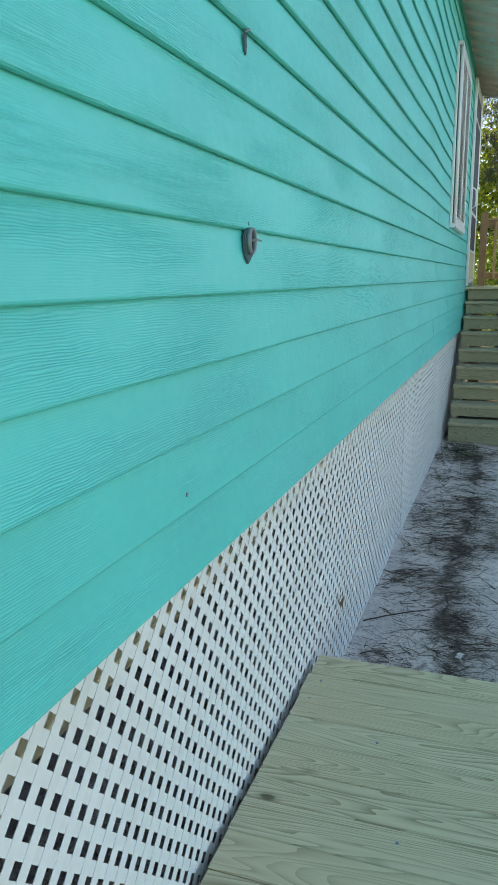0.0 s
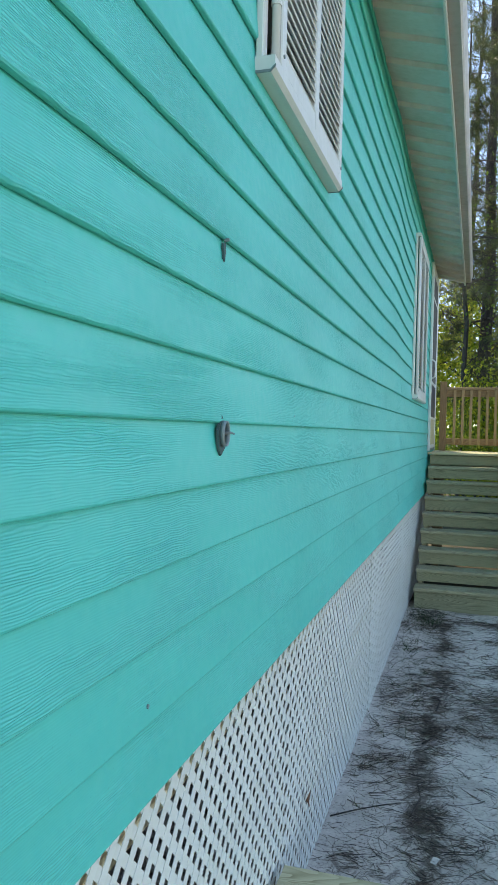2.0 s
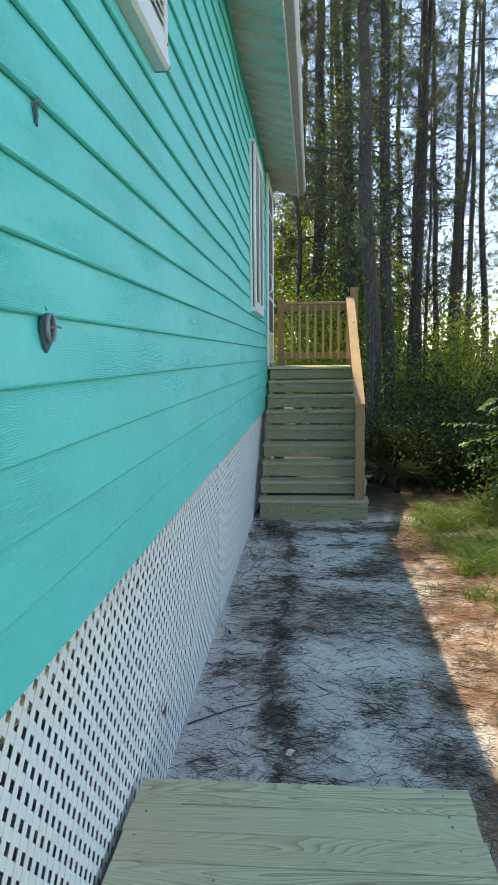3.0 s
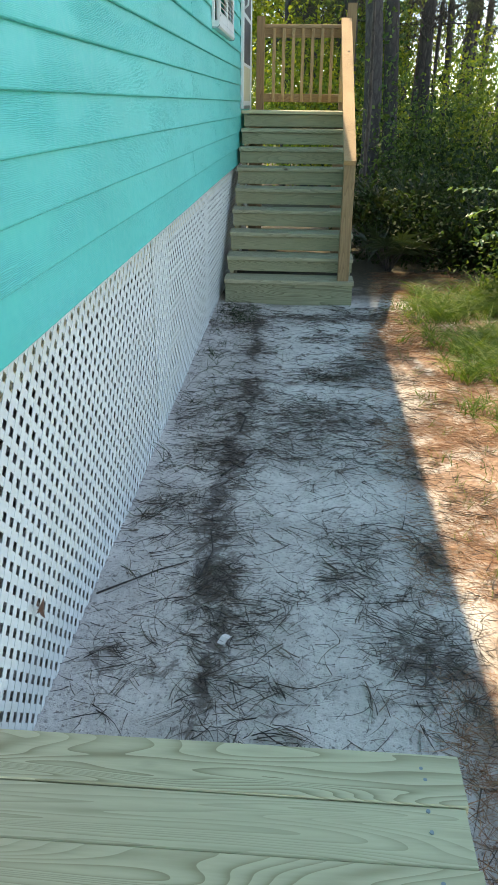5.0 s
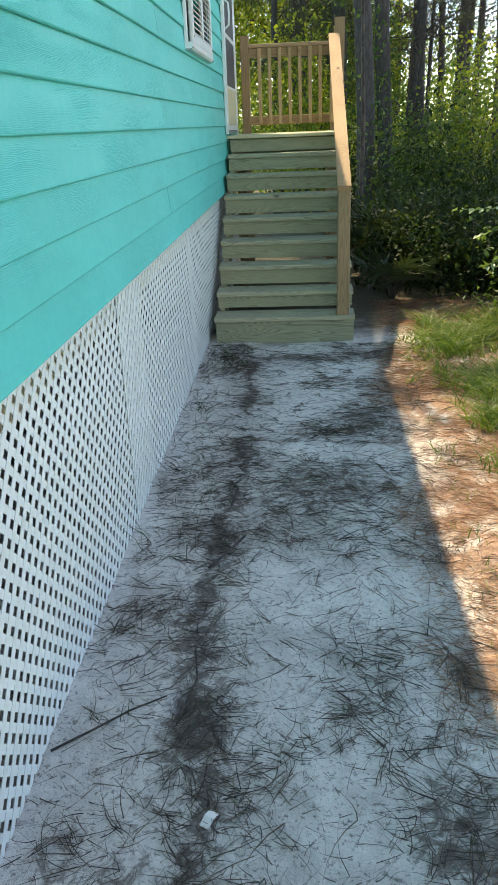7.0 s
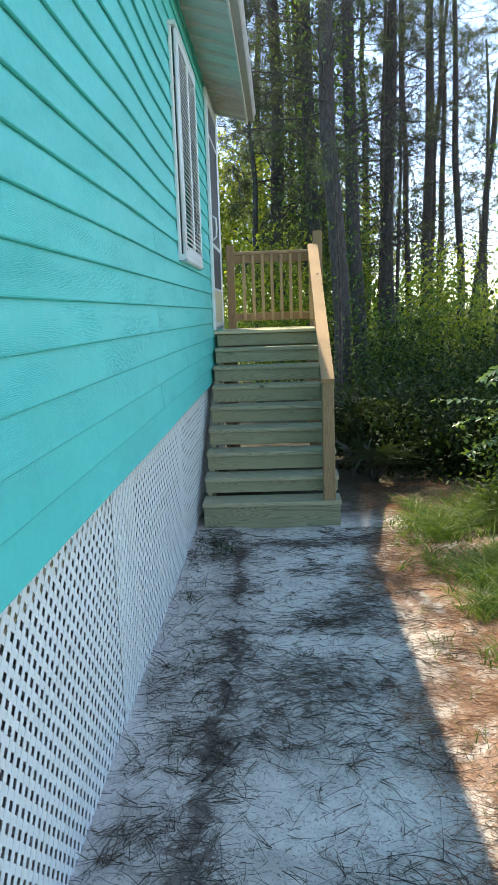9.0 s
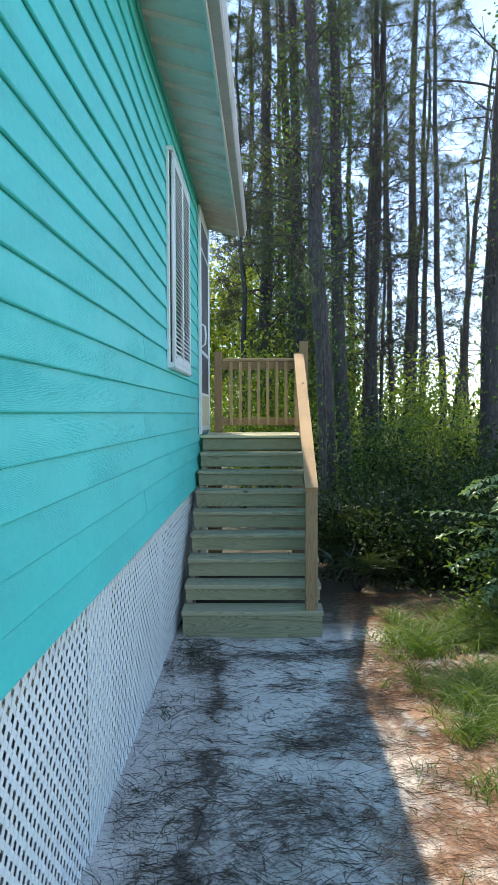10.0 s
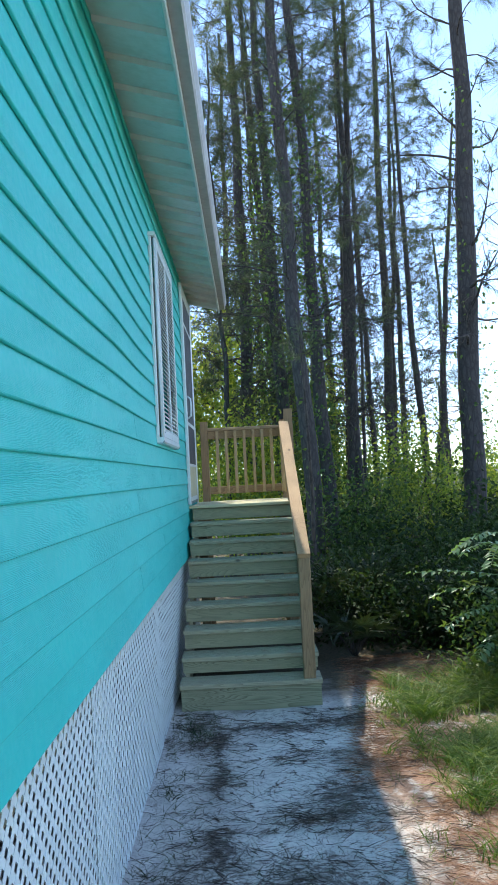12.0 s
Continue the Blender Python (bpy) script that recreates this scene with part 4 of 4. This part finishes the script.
# pines: base, where the axis passes higher up, radius, height, limbs
PINES = [
    ((4.42, 16.6), (4.66, 16.6, 9.8), 0.195, 16, 34, 0.8, "thick dark pine with bare limbs and climbing vine", 320),
    ((4.38, 23.6), (4.62, 23.6, 14.2), 0.13, 17, 40, 0.9, "straight slim pine at the wood's edge", 0),
    ((4.62, 24.4), (5.1, 24.4, 12.9), 0.09, 14, 34, 0.9, "thin pine trunk with bare lower limbs", 0),
    ((5.2, 23.0), (4.95, 23.0, 9.8), 0.10, 13, 34, 0.9, "thin leaning pine with crooked limbs", 0),
    ((6.0, 25.6), (6.75, 25.6, 8.0), 0.11, 12, 30, 0.6, "thin leaning pine overgrown with vine", 260),
    ((2.80, 18.85), (2.91, 18.85, 10.2), 0.10, 13, 40, 1.0, "slender pine in a dense stand", 0),
    ((2.63, 18.9), (2.95, 18.9, 7.9), 0.10, 13, 40, 1.0, "slender pine in a dense stand", 0),
    ((2.10, 16.85), (1.81, 16.85, 9.1), 0.125, 15, 44, 1.0, "dark rough-barked pine hung with vine behind the stairs", 1500),
    ((1.68, 15.85), (1.40, 15.85, 8.6), 0.14, 15, 44, 1.0, "dark leaning pine behind the stairs", 300),
    ((1.42, 17.8), (1.20, 17.8, 10.0), 0.13, 14, 44, 1.0, "dark pine in a close cluster hung with vine", 1700),
    ((0.72, 19.6), (0.76, 19.6, 11.9), 0.155, 15, 44, 1.0, "straight pine beyond the deck", 500),
    ((1.42, 19.8), (1.03, 19.8, 11.9), 0.13, 14, 44, 1.0, "slim leaning pine beyond the deck", 700),
    ((3.25, 20.5), (3.35, 20.5, 8.0), 0.045, 9, 16, 0.5, "thin young pine stem", 0),
    ((0.2, 24.0), (0.4, 24.0, 10.0), 0.12, 14, 40, 1.0, "pine deeper in the wood", 0),
    ((2.0, 25.5), (2.1, 25.5, 10.0), 0.12, 14, 40, 1.0, "pine deeper in the wood", 0),
    ((3.4, 27.0), (3.3, 27.0, 10.0), 0.12, 14, 40, 1.0, "pine deeper in the wood", 0),
    ((-1.6, 22.0), (-1.6, 22.0, 10.0), 0.14, 14, 40, 1.0, "pine deeper in the wood", 0),
    ((3.0, 21.6), (3.2, 21.6, 9.0), 0.07, 12, 30, 0.5, "thin pine with bare crooked limbs", 0),
    ((3.8, 22.2), (3.6, 22.2, 9.0), 0.08, 13, 30, 0.6, "thin pine with bare crooked limbs", 0),
    ((2.3, 22.8), (2.5, 22.8, 9.0), 0.08, 13, 32, 0.8, "thin pine with bare crooked limbs", 0),
    ((1.2, 23.0), (1.1, 23.0, 9.0), 0.09, 13, 32, 0.8, "thin pine with bare crooked limbs", 0),
    ((0.3, 17.8), (0.25, 17.8, 9.0), 0.06, 10, 30, 0.9, "thin leaning pine past the house corner", 200),
    ((5.6, 27.5), (5.7, 27.5, 9.0), 0.11, 13, 32, 0.8, "pine deeper in the wood", 0),
    ((7.6, 30.0), (7.6, 30.0, 10.0), 0.12, 10, 30, 1.0, "pine deeper in the wood", 0),
    ((-1.5, 16.6), (-1.4, 16.6, 9.0), 0.15, 14, 34, 0.7, "pine past the house corner that shades the path", 0),
]
for i, (base, top, r, h, limbs, lush, label, vine) in enumerate(PINES):
    pine(base, top, r, h, int(limbs * 1.45), 100 + i, label, low=2.6 if base[1] > 17 else 3.6, lush=lush, reach=1.9 if r > 0.08 else 0.8, vine=vine, wide=0.42 if vine > 350 else 0.2)


def side_pine():
    """A pine outside the view, of which one needled branch hangs into the picture."""
    t = pine((6.4, 10.2), (6.4, 10.2, 8.0), 0.19, 9, 10, 77, "pine beside the path with a long drooping branch", low=5.5, reach=1.2)
    b = np.array(t.location)
    pts = [np.array(p) - b for p in ((6.4, 10.2, 5.9), (5.4, 10.1, 5.8), (4.4, 9.95, 5.55), (3.6, 9.8, 5.2), (3.02, 9.72, 4.93))]
    part("branch", MB().tube([tuple(p) for p in pts], [0.035, 0.03, 0.02, 0.013, 0.007], 6), TWIG, t)
    tip = np.array([pts[-1] + b, pts[-1] + b + np.array([-0.06, 0, 0.03]), pts[-2] + b, pts[-1] + b + np.array([0.2, 0.02, 0.02])])
    way = np.array([[-1, 0, -0.1], [-0.8, 0.3, 0.3], [-0.5, -0.2, 0.6], [-0.5, 0.1, -0.5]])
    leaf_part("needles", tufts(tip, way, 110, 0.32, 0.6), NEEDLES, t)


side_pine()


def sprig():
    """A low living branch with long needles on the leaning pine."""
    b = thing("pine_sapling", "young pine with a spray of long pale green needles", "tree", (1.46, 13.9, gz(1.46, 13.9)), "young pines")
    part("trunk", MB().tube([(0, 0, -0.05), (0.03, 0, 1.6), (0.0, 0.0, 2.8), (-0.03, 0, 3.75)], [0.035, 0.03, 0.02, 0.008], 6), TWIG, b)
    c = np.array([[-0.03, 0, 3.75], [-0.2, -0.05, 3.6], [0.15, 0, 3.65], [-0.1, 0.1, 3.4], [0.1, -0.1, 3.5], [-0.25, 0, 3.45]]) + np.array(b.location)
    leaf_part("needles", tufts(c, unit(c - np.array(b.location) - np.array([0, 0, 3.3])), 60, 0.26, 0.7), NEEDLES, b)


sprig()

# understorey
SHRUBS = [
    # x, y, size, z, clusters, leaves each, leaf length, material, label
    (1.9, 13.2, (0.8, 1.0, 0.5), 0.42, 130, 30, 0.065, LEAF_SHADED, "dense dark green shrub in the shade"),
    (2.9, 12.6, (0.9, 1.0, 0.55), 0.48, 140, 30, 0.065, LEAF_SHADED, "dense dark green shrub in the shade"),
    (3.0, 10.9, (0.75, 0.6, 0.5), 0.48, 110, 30, 0.055, LEAF_SHADED, "low dark shrub at the path's edge"),
    (3.9, 13.6, (1.0, 1.1, 0.6), 0.55, 150, 30, 0.065, LEAF_SHADED, "broad dark green shrub below the pines"),
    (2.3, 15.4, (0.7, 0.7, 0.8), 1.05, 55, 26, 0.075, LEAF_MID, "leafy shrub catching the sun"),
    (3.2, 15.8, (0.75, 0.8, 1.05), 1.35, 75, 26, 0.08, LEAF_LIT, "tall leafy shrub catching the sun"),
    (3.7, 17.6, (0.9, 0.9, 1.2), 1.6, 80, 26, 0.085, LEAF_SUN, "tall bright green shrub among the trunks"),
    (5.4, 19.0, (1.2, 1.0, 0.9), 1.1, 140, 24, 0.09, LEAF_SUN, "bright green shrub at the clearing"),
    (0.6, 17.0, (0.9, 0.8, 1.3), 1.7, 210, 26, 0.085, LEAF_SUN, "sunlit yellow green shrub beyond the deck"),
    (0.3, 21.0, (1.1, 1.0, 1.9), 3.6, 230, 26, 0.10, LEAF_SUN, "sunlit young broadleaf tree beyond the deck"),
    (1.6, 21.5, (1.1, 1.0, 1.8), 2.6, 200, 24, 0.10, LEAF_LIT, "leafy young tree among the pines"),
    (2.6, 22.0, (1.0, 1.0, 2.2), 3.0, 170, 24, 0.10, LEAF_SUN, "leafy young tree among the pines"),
    (4.9, 14.6, (0.9, 0.9, 0.42), 0.42, 110, 28, 0.06, LEAF_SHADED, "dark shrub at the foot of a pine"),
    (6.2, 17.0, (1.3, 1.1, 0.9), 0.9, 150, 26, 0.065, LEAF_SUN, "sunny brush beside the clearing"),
    (2.95, 8.5, (0.45, 0.5, 0.38), 0.36, 70, 28, 0.05, LEAF_SHADED, "low leafy shrub among tall grass"),
    (3.0, 7.2, (0.5, 0.5, 0.35), 0.32, 70, 28, 0.05, LEAF_SHADED, "low leafy shrub among tall grass"),
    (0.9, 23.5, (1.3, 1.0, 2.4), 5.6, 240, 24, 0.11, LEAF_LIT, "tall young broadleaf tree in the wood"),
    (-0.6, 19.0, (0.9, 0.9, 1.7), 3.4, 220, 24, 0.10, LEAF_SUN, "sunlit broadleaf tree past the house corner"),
    (3.9, 9.4, (0.7, 0.8, 0.5), 0.45, 90, 28, 0.055, LEAF_SHADED, "low dark shrub at the path's edge"),
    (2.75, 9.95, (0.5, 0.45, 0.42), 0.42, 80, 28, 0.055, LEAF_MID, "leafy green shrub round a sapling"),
    (1.75, 12.0, (0.5, 0.45, 0.42), 0.36, 90, 28, 0.06, LEAF_SHADED, "low dark shrub in deep shade beside the stairs"),
    (2.5, 11.5, (0.55, 0.4, 0.4), 0.34, 100, 28, 0.055, LEAF_SHADED, "low dark shrub in deep shade beside the path"),
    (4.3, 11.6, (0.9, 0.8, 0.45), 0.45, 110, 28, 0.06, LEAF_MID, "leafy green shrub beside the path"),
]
for i, (x, y, size, z, cl, per, leaf, mat, label) in enumerate(SHRUBS):
    shrub("shrub", label, x, y, size, z, cl, per, leaf, mat, 300 + i)
for i, (x, y, f, s) in enumerate(((1.6, 11.3, 8, 0.34), (2.15, 11.8, 10, 0.42), (2.7, 11.4, 11, 0.45), (2.0, 12.5, 12, 0.6), (3.4, 11.6, 12, 0.6), (1.5, 12.6, 10, 0.5), (4.4, 15.6, 12, 0.6))):
    palmetto(x, y, 500 + i, f, s)
young = pinnate_sapling(2.62, 9.9, [(3.05, 0.86, 0.75, 0.04), (3.5, 0.62, 0.6, 0.09), (3.9, 0.42, 0.5, 0.1), (2.6, 0.75, 0.6, 0.08), (4.6, 0.8, 0.6, 0.08), (5.3, 0.9, 0.65, 0.07), (0.3, 0.9, 0.7, 0.06),
                             (5.9, 0.7, 0.7, 0.08), (4.2, 1.1, 0.5, 0.1), (2.0, 1.1, 0.5, 0.1), (5.0, 1.25, 0.45, 0.09), (3.3, 1.2, 0.45, 0.12)], 5)
shoot(young, 2.36, 9.88, 0.87, 61)
shoot(young, 2.55, 9.8, 1.12, 62)
pinnate_sapling(3.25, 9.6, [(3.0, 0.7, 0.7, 0.05), (3.7, 0.55, 0.6, 0.09), (4.4, 0.8, 0.7, 0.08), (5.2, 1.0, 0.6, 0.08), (2.4, 1.0, 0.6, 0.08), (4.0, 1.2, 0.5, 0.1), (3.4, 1.3, 0.6, 0.08)], 6)


def far_wood():
    rng = np.random.default_rng(21)
    parts = []
    for _ in range(165):
        x, y = rng.uniform(-16, 28), rng.uniform(30, 50)
        top = rng.uniform(2.0, 5.5) if rng.random() < 0.6 else rng.uniform(5.5, 9.5)
        if x > 0.24 * y - 1.0:
            top = 1.8 + 0.5 * top
        parts.append(cloud((x, y, top * 0.5), (1.3, 1.3, top * 0.52), int(10 + 3 * top), 20, 0.18, rng)[1])
    return join(*parts)


def brush():
    rng = np.random.default_rng(22)
    parts = []
    for _ in range(70):
        x, y = rng.uniform(-3, 9.5), rng.uniform(20.5, 29)
        h = rng.uniform(0.4, 1.3)
        parts.append(cloud((x, y, h), (0.9, 0.9, h), 11, 13, 0.14, rng)[1])
    for _ in range(26):
        x, y = rng.uniform(5.2, 11), rng.uniform(15, 22)
        parts.append(cloud((x, y, 0.45), (0.9, 0.9, 0.5), 22, 16, 0.11, rng)[1])
    return join(*parts)


def shade_brush():
    rng = np.random.default_rng(23)
    parts = []
    for _ in range(46):
        x, y = rng.uniform(1.5, 5.5), rng.uniform(13.5, 19)
        h = rng.uniform(0.3, 0.9)
        parts.append(cloud((x, y, h), (0.7, 0.7, h), 16, 16, 0.1, rng)[1])
    return join(*parts)


stuff("far_woods", "distant sunlit green woods", "woods", far_wood(), LEAF_MID)
stuff("shaded_undergrowth", "dark tangled undergrowth below the pines", "undergrowth", shade_brush(), LEAF_SHADED)
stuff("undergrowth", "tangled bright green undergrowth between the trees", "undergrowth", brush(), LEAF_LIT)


def far_pine(x, y, h, seed):
    rng = np.random.default_rng(seed)
    t = thing("distant_pine", "distant flat-topped pine over the brush", "tree", (x, y, 0), "distant pines")
    part("trunk", MB().tube([(0, 0, -0.1), (0.1, 0, h * 0.5), (0, 0, h)], [0.2, 0.16, 0.06], 8), BARK, t)
    c = np.array([[x + rng.normal() * 0.9, y + rng.normal() * 0.9, h * rng.uniform(0.72, 1.02)] for _ in range(90)])
    leaf_part("crown", tufts(c, unit(rng.normal(size=(90, 3))), 30, 0.4, 1.0), NEEDLES, t)


for i, (x, y, h) in enumerate(((14.5, 52, 9.5), (16.0, 55, 8.5), (12.6, 50, 7.0), (18.5, 54, 8.0))):
    far_pine(x, y, h, 700 + i)


# ---- ground cover ----
def on_ground(x, y, lift):
    return np.array([[a, b, gz(a, b) + c] for a, b, c in zip(x, y, lift)])


def grass():
    """Tufts that gather in clumps, thin by the path and tall further off."""
    parts = []
    n_c = 330
    cx = 1.72 + np.abs(RNG.normal(scale=0.7, size=n_c))
    cy = RNG.uniform(3.0, 10.3, n_c)
    cx[::3] = RNG.uniform(2.1, 3.4, len(cx[::3]))
    cx[1::5], cy[1::5] = RNG.uniform(1.78, 2.7, len(cx[1::5])), RNG.uniform(7.4, 10.2, len(cy[1::5]))
    cx += np.clip(7.4 - cy, 0, 2.5) * 0.2
    for a, b in zip(cx, cy):
        if noise.noise(Vector((a * 1.6, b * 1.6, 2.0))) < -0.12 - 0.3 * max(0.0, a - 2.0):
            continue
        tall = RNG.uniform(0.5, 1.25) + 0.55 * min(1.0, max(0.0, a - 2.2))
        for _ in range(RNG.integers(4, 10)):
            k = int(RNG.integers(9, 22))
            p, q = a + RNG.normal(scale=0.10), b + RNG.normal(scale=0.10)
            r = on_ground(p + RNG.normal(scale=0.025, size=k), q + RNG.normal(scale=0.025, size=k), np.zeros(k))
            ang = RNG.uniform(0, 2 * math.pi, k)
            out = np.stack([np.cos(ang), np.sin(ang), np.zeros(k)], 1)
            way = unit(out * RNG.uniform(0.1, 0.75, (k, 1)) + np.array([0, 0, 1.0]))
            L = RNG.uniform(0.09, 0.27, k) * tall
            parts.append(blades(r, way, L, RNG.uniform(0.004, 0.0095, k), out * (L * 0.6)[:, None] - np.array([0, 0, 0.38]) * L[:, None], 3))
    for _ in range(420):
        a, b, k = RNG.uniform(1.4, 2.7), RNG.uniform(3.0, 10.3), 7
        r = on_ground(a + RNG.normal(scale=0.03, size=k), b + RNG.normal(scale=0.03, size=k), np.zeros(k))
        way = unit(RNG.normal(scale=0.5, size=(k, 3)) + np.array([0, 0, 1.0]))
        L = RNG.uniform(0.03, 0.11, k)
        parts.append(blades(r, way, L, np.full(k, 0.0035), way * 0.0 - np.array([0, 0, 0.25]) * L[:, None], 2))
    return join(*parts)


def sparse_grass():
    """Thin dark blades by the lattice and on the mound before the stairs."""
    parts = []
    spots = [(RNG.uniform(0.02, 0.28), RNG.uniform(6.0, 9.6), 0.14) for _ in range(60)] + [(RNG.normal(0.2, 0.09), RNG.normal(9.35, 0.16), 0.09) for _ in range(60)]
    spots += [(RNG.normal(0.75, 0.25), RNG.uniform(5.6, 9.4), 0.06) for _ in range(30)]
    for a, b, h in spots:
        k = RNG.integers(2, 7)
        r = on_ground(np.abs(a + RNG.normal(scale=0.03, size=k)), b + RNG.normal(scale=0.03, size=k), np.zeros(k))
        ang = RNG.uniform(0, 2 * math.pi, k)
        out = np.stack([np.cos(ang), np.sin(ang), np.zeros(k)], 1)
        way = unit(out * RNG.uniform(0.2, 1.2, (k, 1)) + np.array([0, 0, 1.0]))
        L = RNG.uniform(0.5, 1.5, k) * h
        parts.append(blades(r, way, L, np.full(k, 0.003), out * (L * 0.4)[:, None] - np.array([0, 0, 0.3]) * L[:, None], 3))
    return join(*parts)


def litter(x, y, length, width):
    n = len(x)
    ang = RNG.uniform(0, 2 * math.pi, n)
    way = np.stack([np.cos(ang), np.sin(ang), RNG.normal(scale=0.06, size=n)], 1)
    L = RNG.uniform(0.45, 1.2, n) * length
    curl = np.stack([-np.sin(ang), np.cos(ang), np.zeros(n)], 1) * (RNG.normal(scale=0.55, size=n) * L)[:, None]
    return blades(on_ground(x, y, RNG.uniform(0.003, 0.012, n)), unit(way), L, RNG.uniform(0.6, 1.2, n) * width, curl, 4)


def bundles(x, y, each, length, width):
    """Needles that fell in sheaves: nearly parallel, fanning from one end."""
    n = len(x) * each
    a = np.repeat(RNG.uniform(0, 2 * math.pi, len(x)), each) + RNG.normal(scale=0.22, size=n)
    px = np.repeat(x, each) + RNG.normal(scale=0.012, size=n)
    py = np.repeat(y, each) + RNG.normal(scale=0.012, size=n)
    way = np.stack([np.cos(a), np.sin(a), RNG.normal(scale=0.05, size=n)], 1)
    L = RNG.uniform(0.6, 1.2, n) * length
    curl = np.stack([-np.sin(a), np.cos(a), np.zeros(n)], 1) * (np.repeat(RNG.normal(scale=0.3, size=len(x)), each) * L)[:, None]
    return blades(on_ground(px, py, RNG.uniform(0.004, 0.014, n)), unit(way), L, RNG.uniform(0.7, 1.2, n) * width, curl, 4)


def straw_field(n):
    """Where the shade-coloured needles gather: in the drip line and in loose drifts."""
    x, y = RNG.uniform(0.02, 1.75, n * 5), RNG.uniform(4.25, 9.7, n * 5)
    p = np.array([0.09 + 0.8 * max(0.0, noise.noise(Vector((a * 2.6, b * 2.6, 5.0)))) + 0.75 * max(k * math.exp(-((a - px) / rx) ** 2 - ((b - py) / ry) ** 2) for px, py, rx, ry, k in DRIFTS) for a, b in zip(x, y)])
    keep = RNG.random(n * 5) < p * 0.6
    return x[keep][:n], y[keep][:n]


sx, sy = straw_field(13000)
stuff("old_pine_straw", "pine needles in a shade-darkened brown scattered over the sand", "pine needles", join(litter(sx, sy, 0.10, 0.003), litter(sx[::8], sy[::8], 0.19, 0.004), bundles(sx[3::18], sy[3::18], 5, 0.15, 0.0034)), STRAW_SHADED)
ox = 1.15 + np.abs(RNG.normal(scale=0.6, size=30000))
oy = RNG.uniform(3.4, 11.2, 30000)
ox += np.clip(oy - 8.7, 0, 1) * 0.28
keep = np.array([noise.noise(Vector((a * 1.9, b * 1.9, 9.0))) + 0.5 + (a - 1.5) * 0.5 for a, b in zip(ox, oy)]) > RNG.uniform(0.0, 0.6, 30000)
stuff("fresh_pine_straw", "orange brown pine straw bed along the sunny edge", "pine needles", litter(ox[keep], oy[keep], 0.13, 0.0026), STRAW_ORANGE)
stuff("grass", "green and straw coloured grass tufts in sun", "grass", grass(), GRASS)
stuff("sparse_grass", "thin dark grass blades beside the lattice", "grass", sparse_grass(), LEAF_SHADED)


def twig(points, r, label):
    t = MB().tube([(x, y, gz(x, y) + r + dz) for x, y, dz in points], [r * (1 - 0.12 * i) for i in range(len(points))], 6)
    return tagged(part("twig", t, TWIG), label, "twig", "fallen twigs")


twig([(0.0, 5.53, 0.0), (0.1, 5.6, 0.008), (0.2, 5.7, 0.0), (0.3, 5.765, 0.004)], 0.004, "thin dark twig lying on the sand")
twig([(0.35, 6.5, 0.0), (0.43, 6.62, 0.012), (0.48, 6.75, 0.0)], 0.006, "pale bent twig lying on dark soil")
twig([(0.40, 7.0, 0.0), (0.42, 7.15, 0.01), (0.38, 7.25, 0.0)], 0.005, "short bent twig on the sand")
twig([(0.35, 5.65, 0.0), (0.385, 5.85, 0.008), (0.36, 6.0, 0.0)], 0.0035, "thin pale root lying on dark soil")


def tag():
    """A small curled paper tag."""
    mb = MB()
    rows = [(0.0, 0.002), (0.012, 0.006), (0.026, 0.012), (0.04, 0.010), (0.052, 0.003)]
    mb.prism([[(-0.014, y, z), (0.014, y, z), (0.014, y, z + 0.0012), (-0.014, y, z + 0.0012)] for y, z in rows], None)
    ob = part("paper_tag", mb, PAPER, at=(0.472, 5.29, gz(0.478, 5.31) + 0.004))
    ob.rotation_euler = (0, 0, -0.5)
    tagged(ob, "small curled white paper tag on the sand", "tag")


def pebble(x, y, r, seed, label):
    bm = bmesh.new()
    bmesh.ops.create_icosphere(bm, subdivisions=2, radius=r)
    for v in bm.verts:
        v.co *= 1 + 0.35 * noise.noise(v.co / r * 1.3 + Vector((seed, 0, 0)))
        v.co.z *= 0.6
    me = bpy.data.meshes.new("pine_cone")
    bm.to_mesh(me)
    bm.free()
    me.materials.append(DEAD_LEAF)
    tagged(part("pine_cone", me, None, at=(x, y, gz(x, y) + r * 0.4)), label, "pine cone", "fallen cones")


dry = leaf_part("dry_leaf", leaves(np.array([[-0.006, 4.985, 0.28], [-0.006, 5.005, 0.31], [-0.006, 4.995, 0.29]]), unit(np.array([[0.3, 0.5, 0.5], [0.2, -0.5, 0.2], [0.4, 0.1, -0.6]])),
                                   unit(np.array([[1, 0, 0.2], [1, 0.3, 0.1], [1, 0, 0.1]])), np.array([0.05, 0.045, 0.04]), np.array([0.03, 0.025, 0.025])), DEAD_LEAF)
tagged(dry, "dry brown leaf caught in the lattice", "leaf")
tag()
pebble(1.86, 10.15, 0.045, 3.0, "dark brown fallen pine cone beside the path")
pebble(1.62, 10.6, 0.03, 8.0, "small brown fallen pine cone in straw")
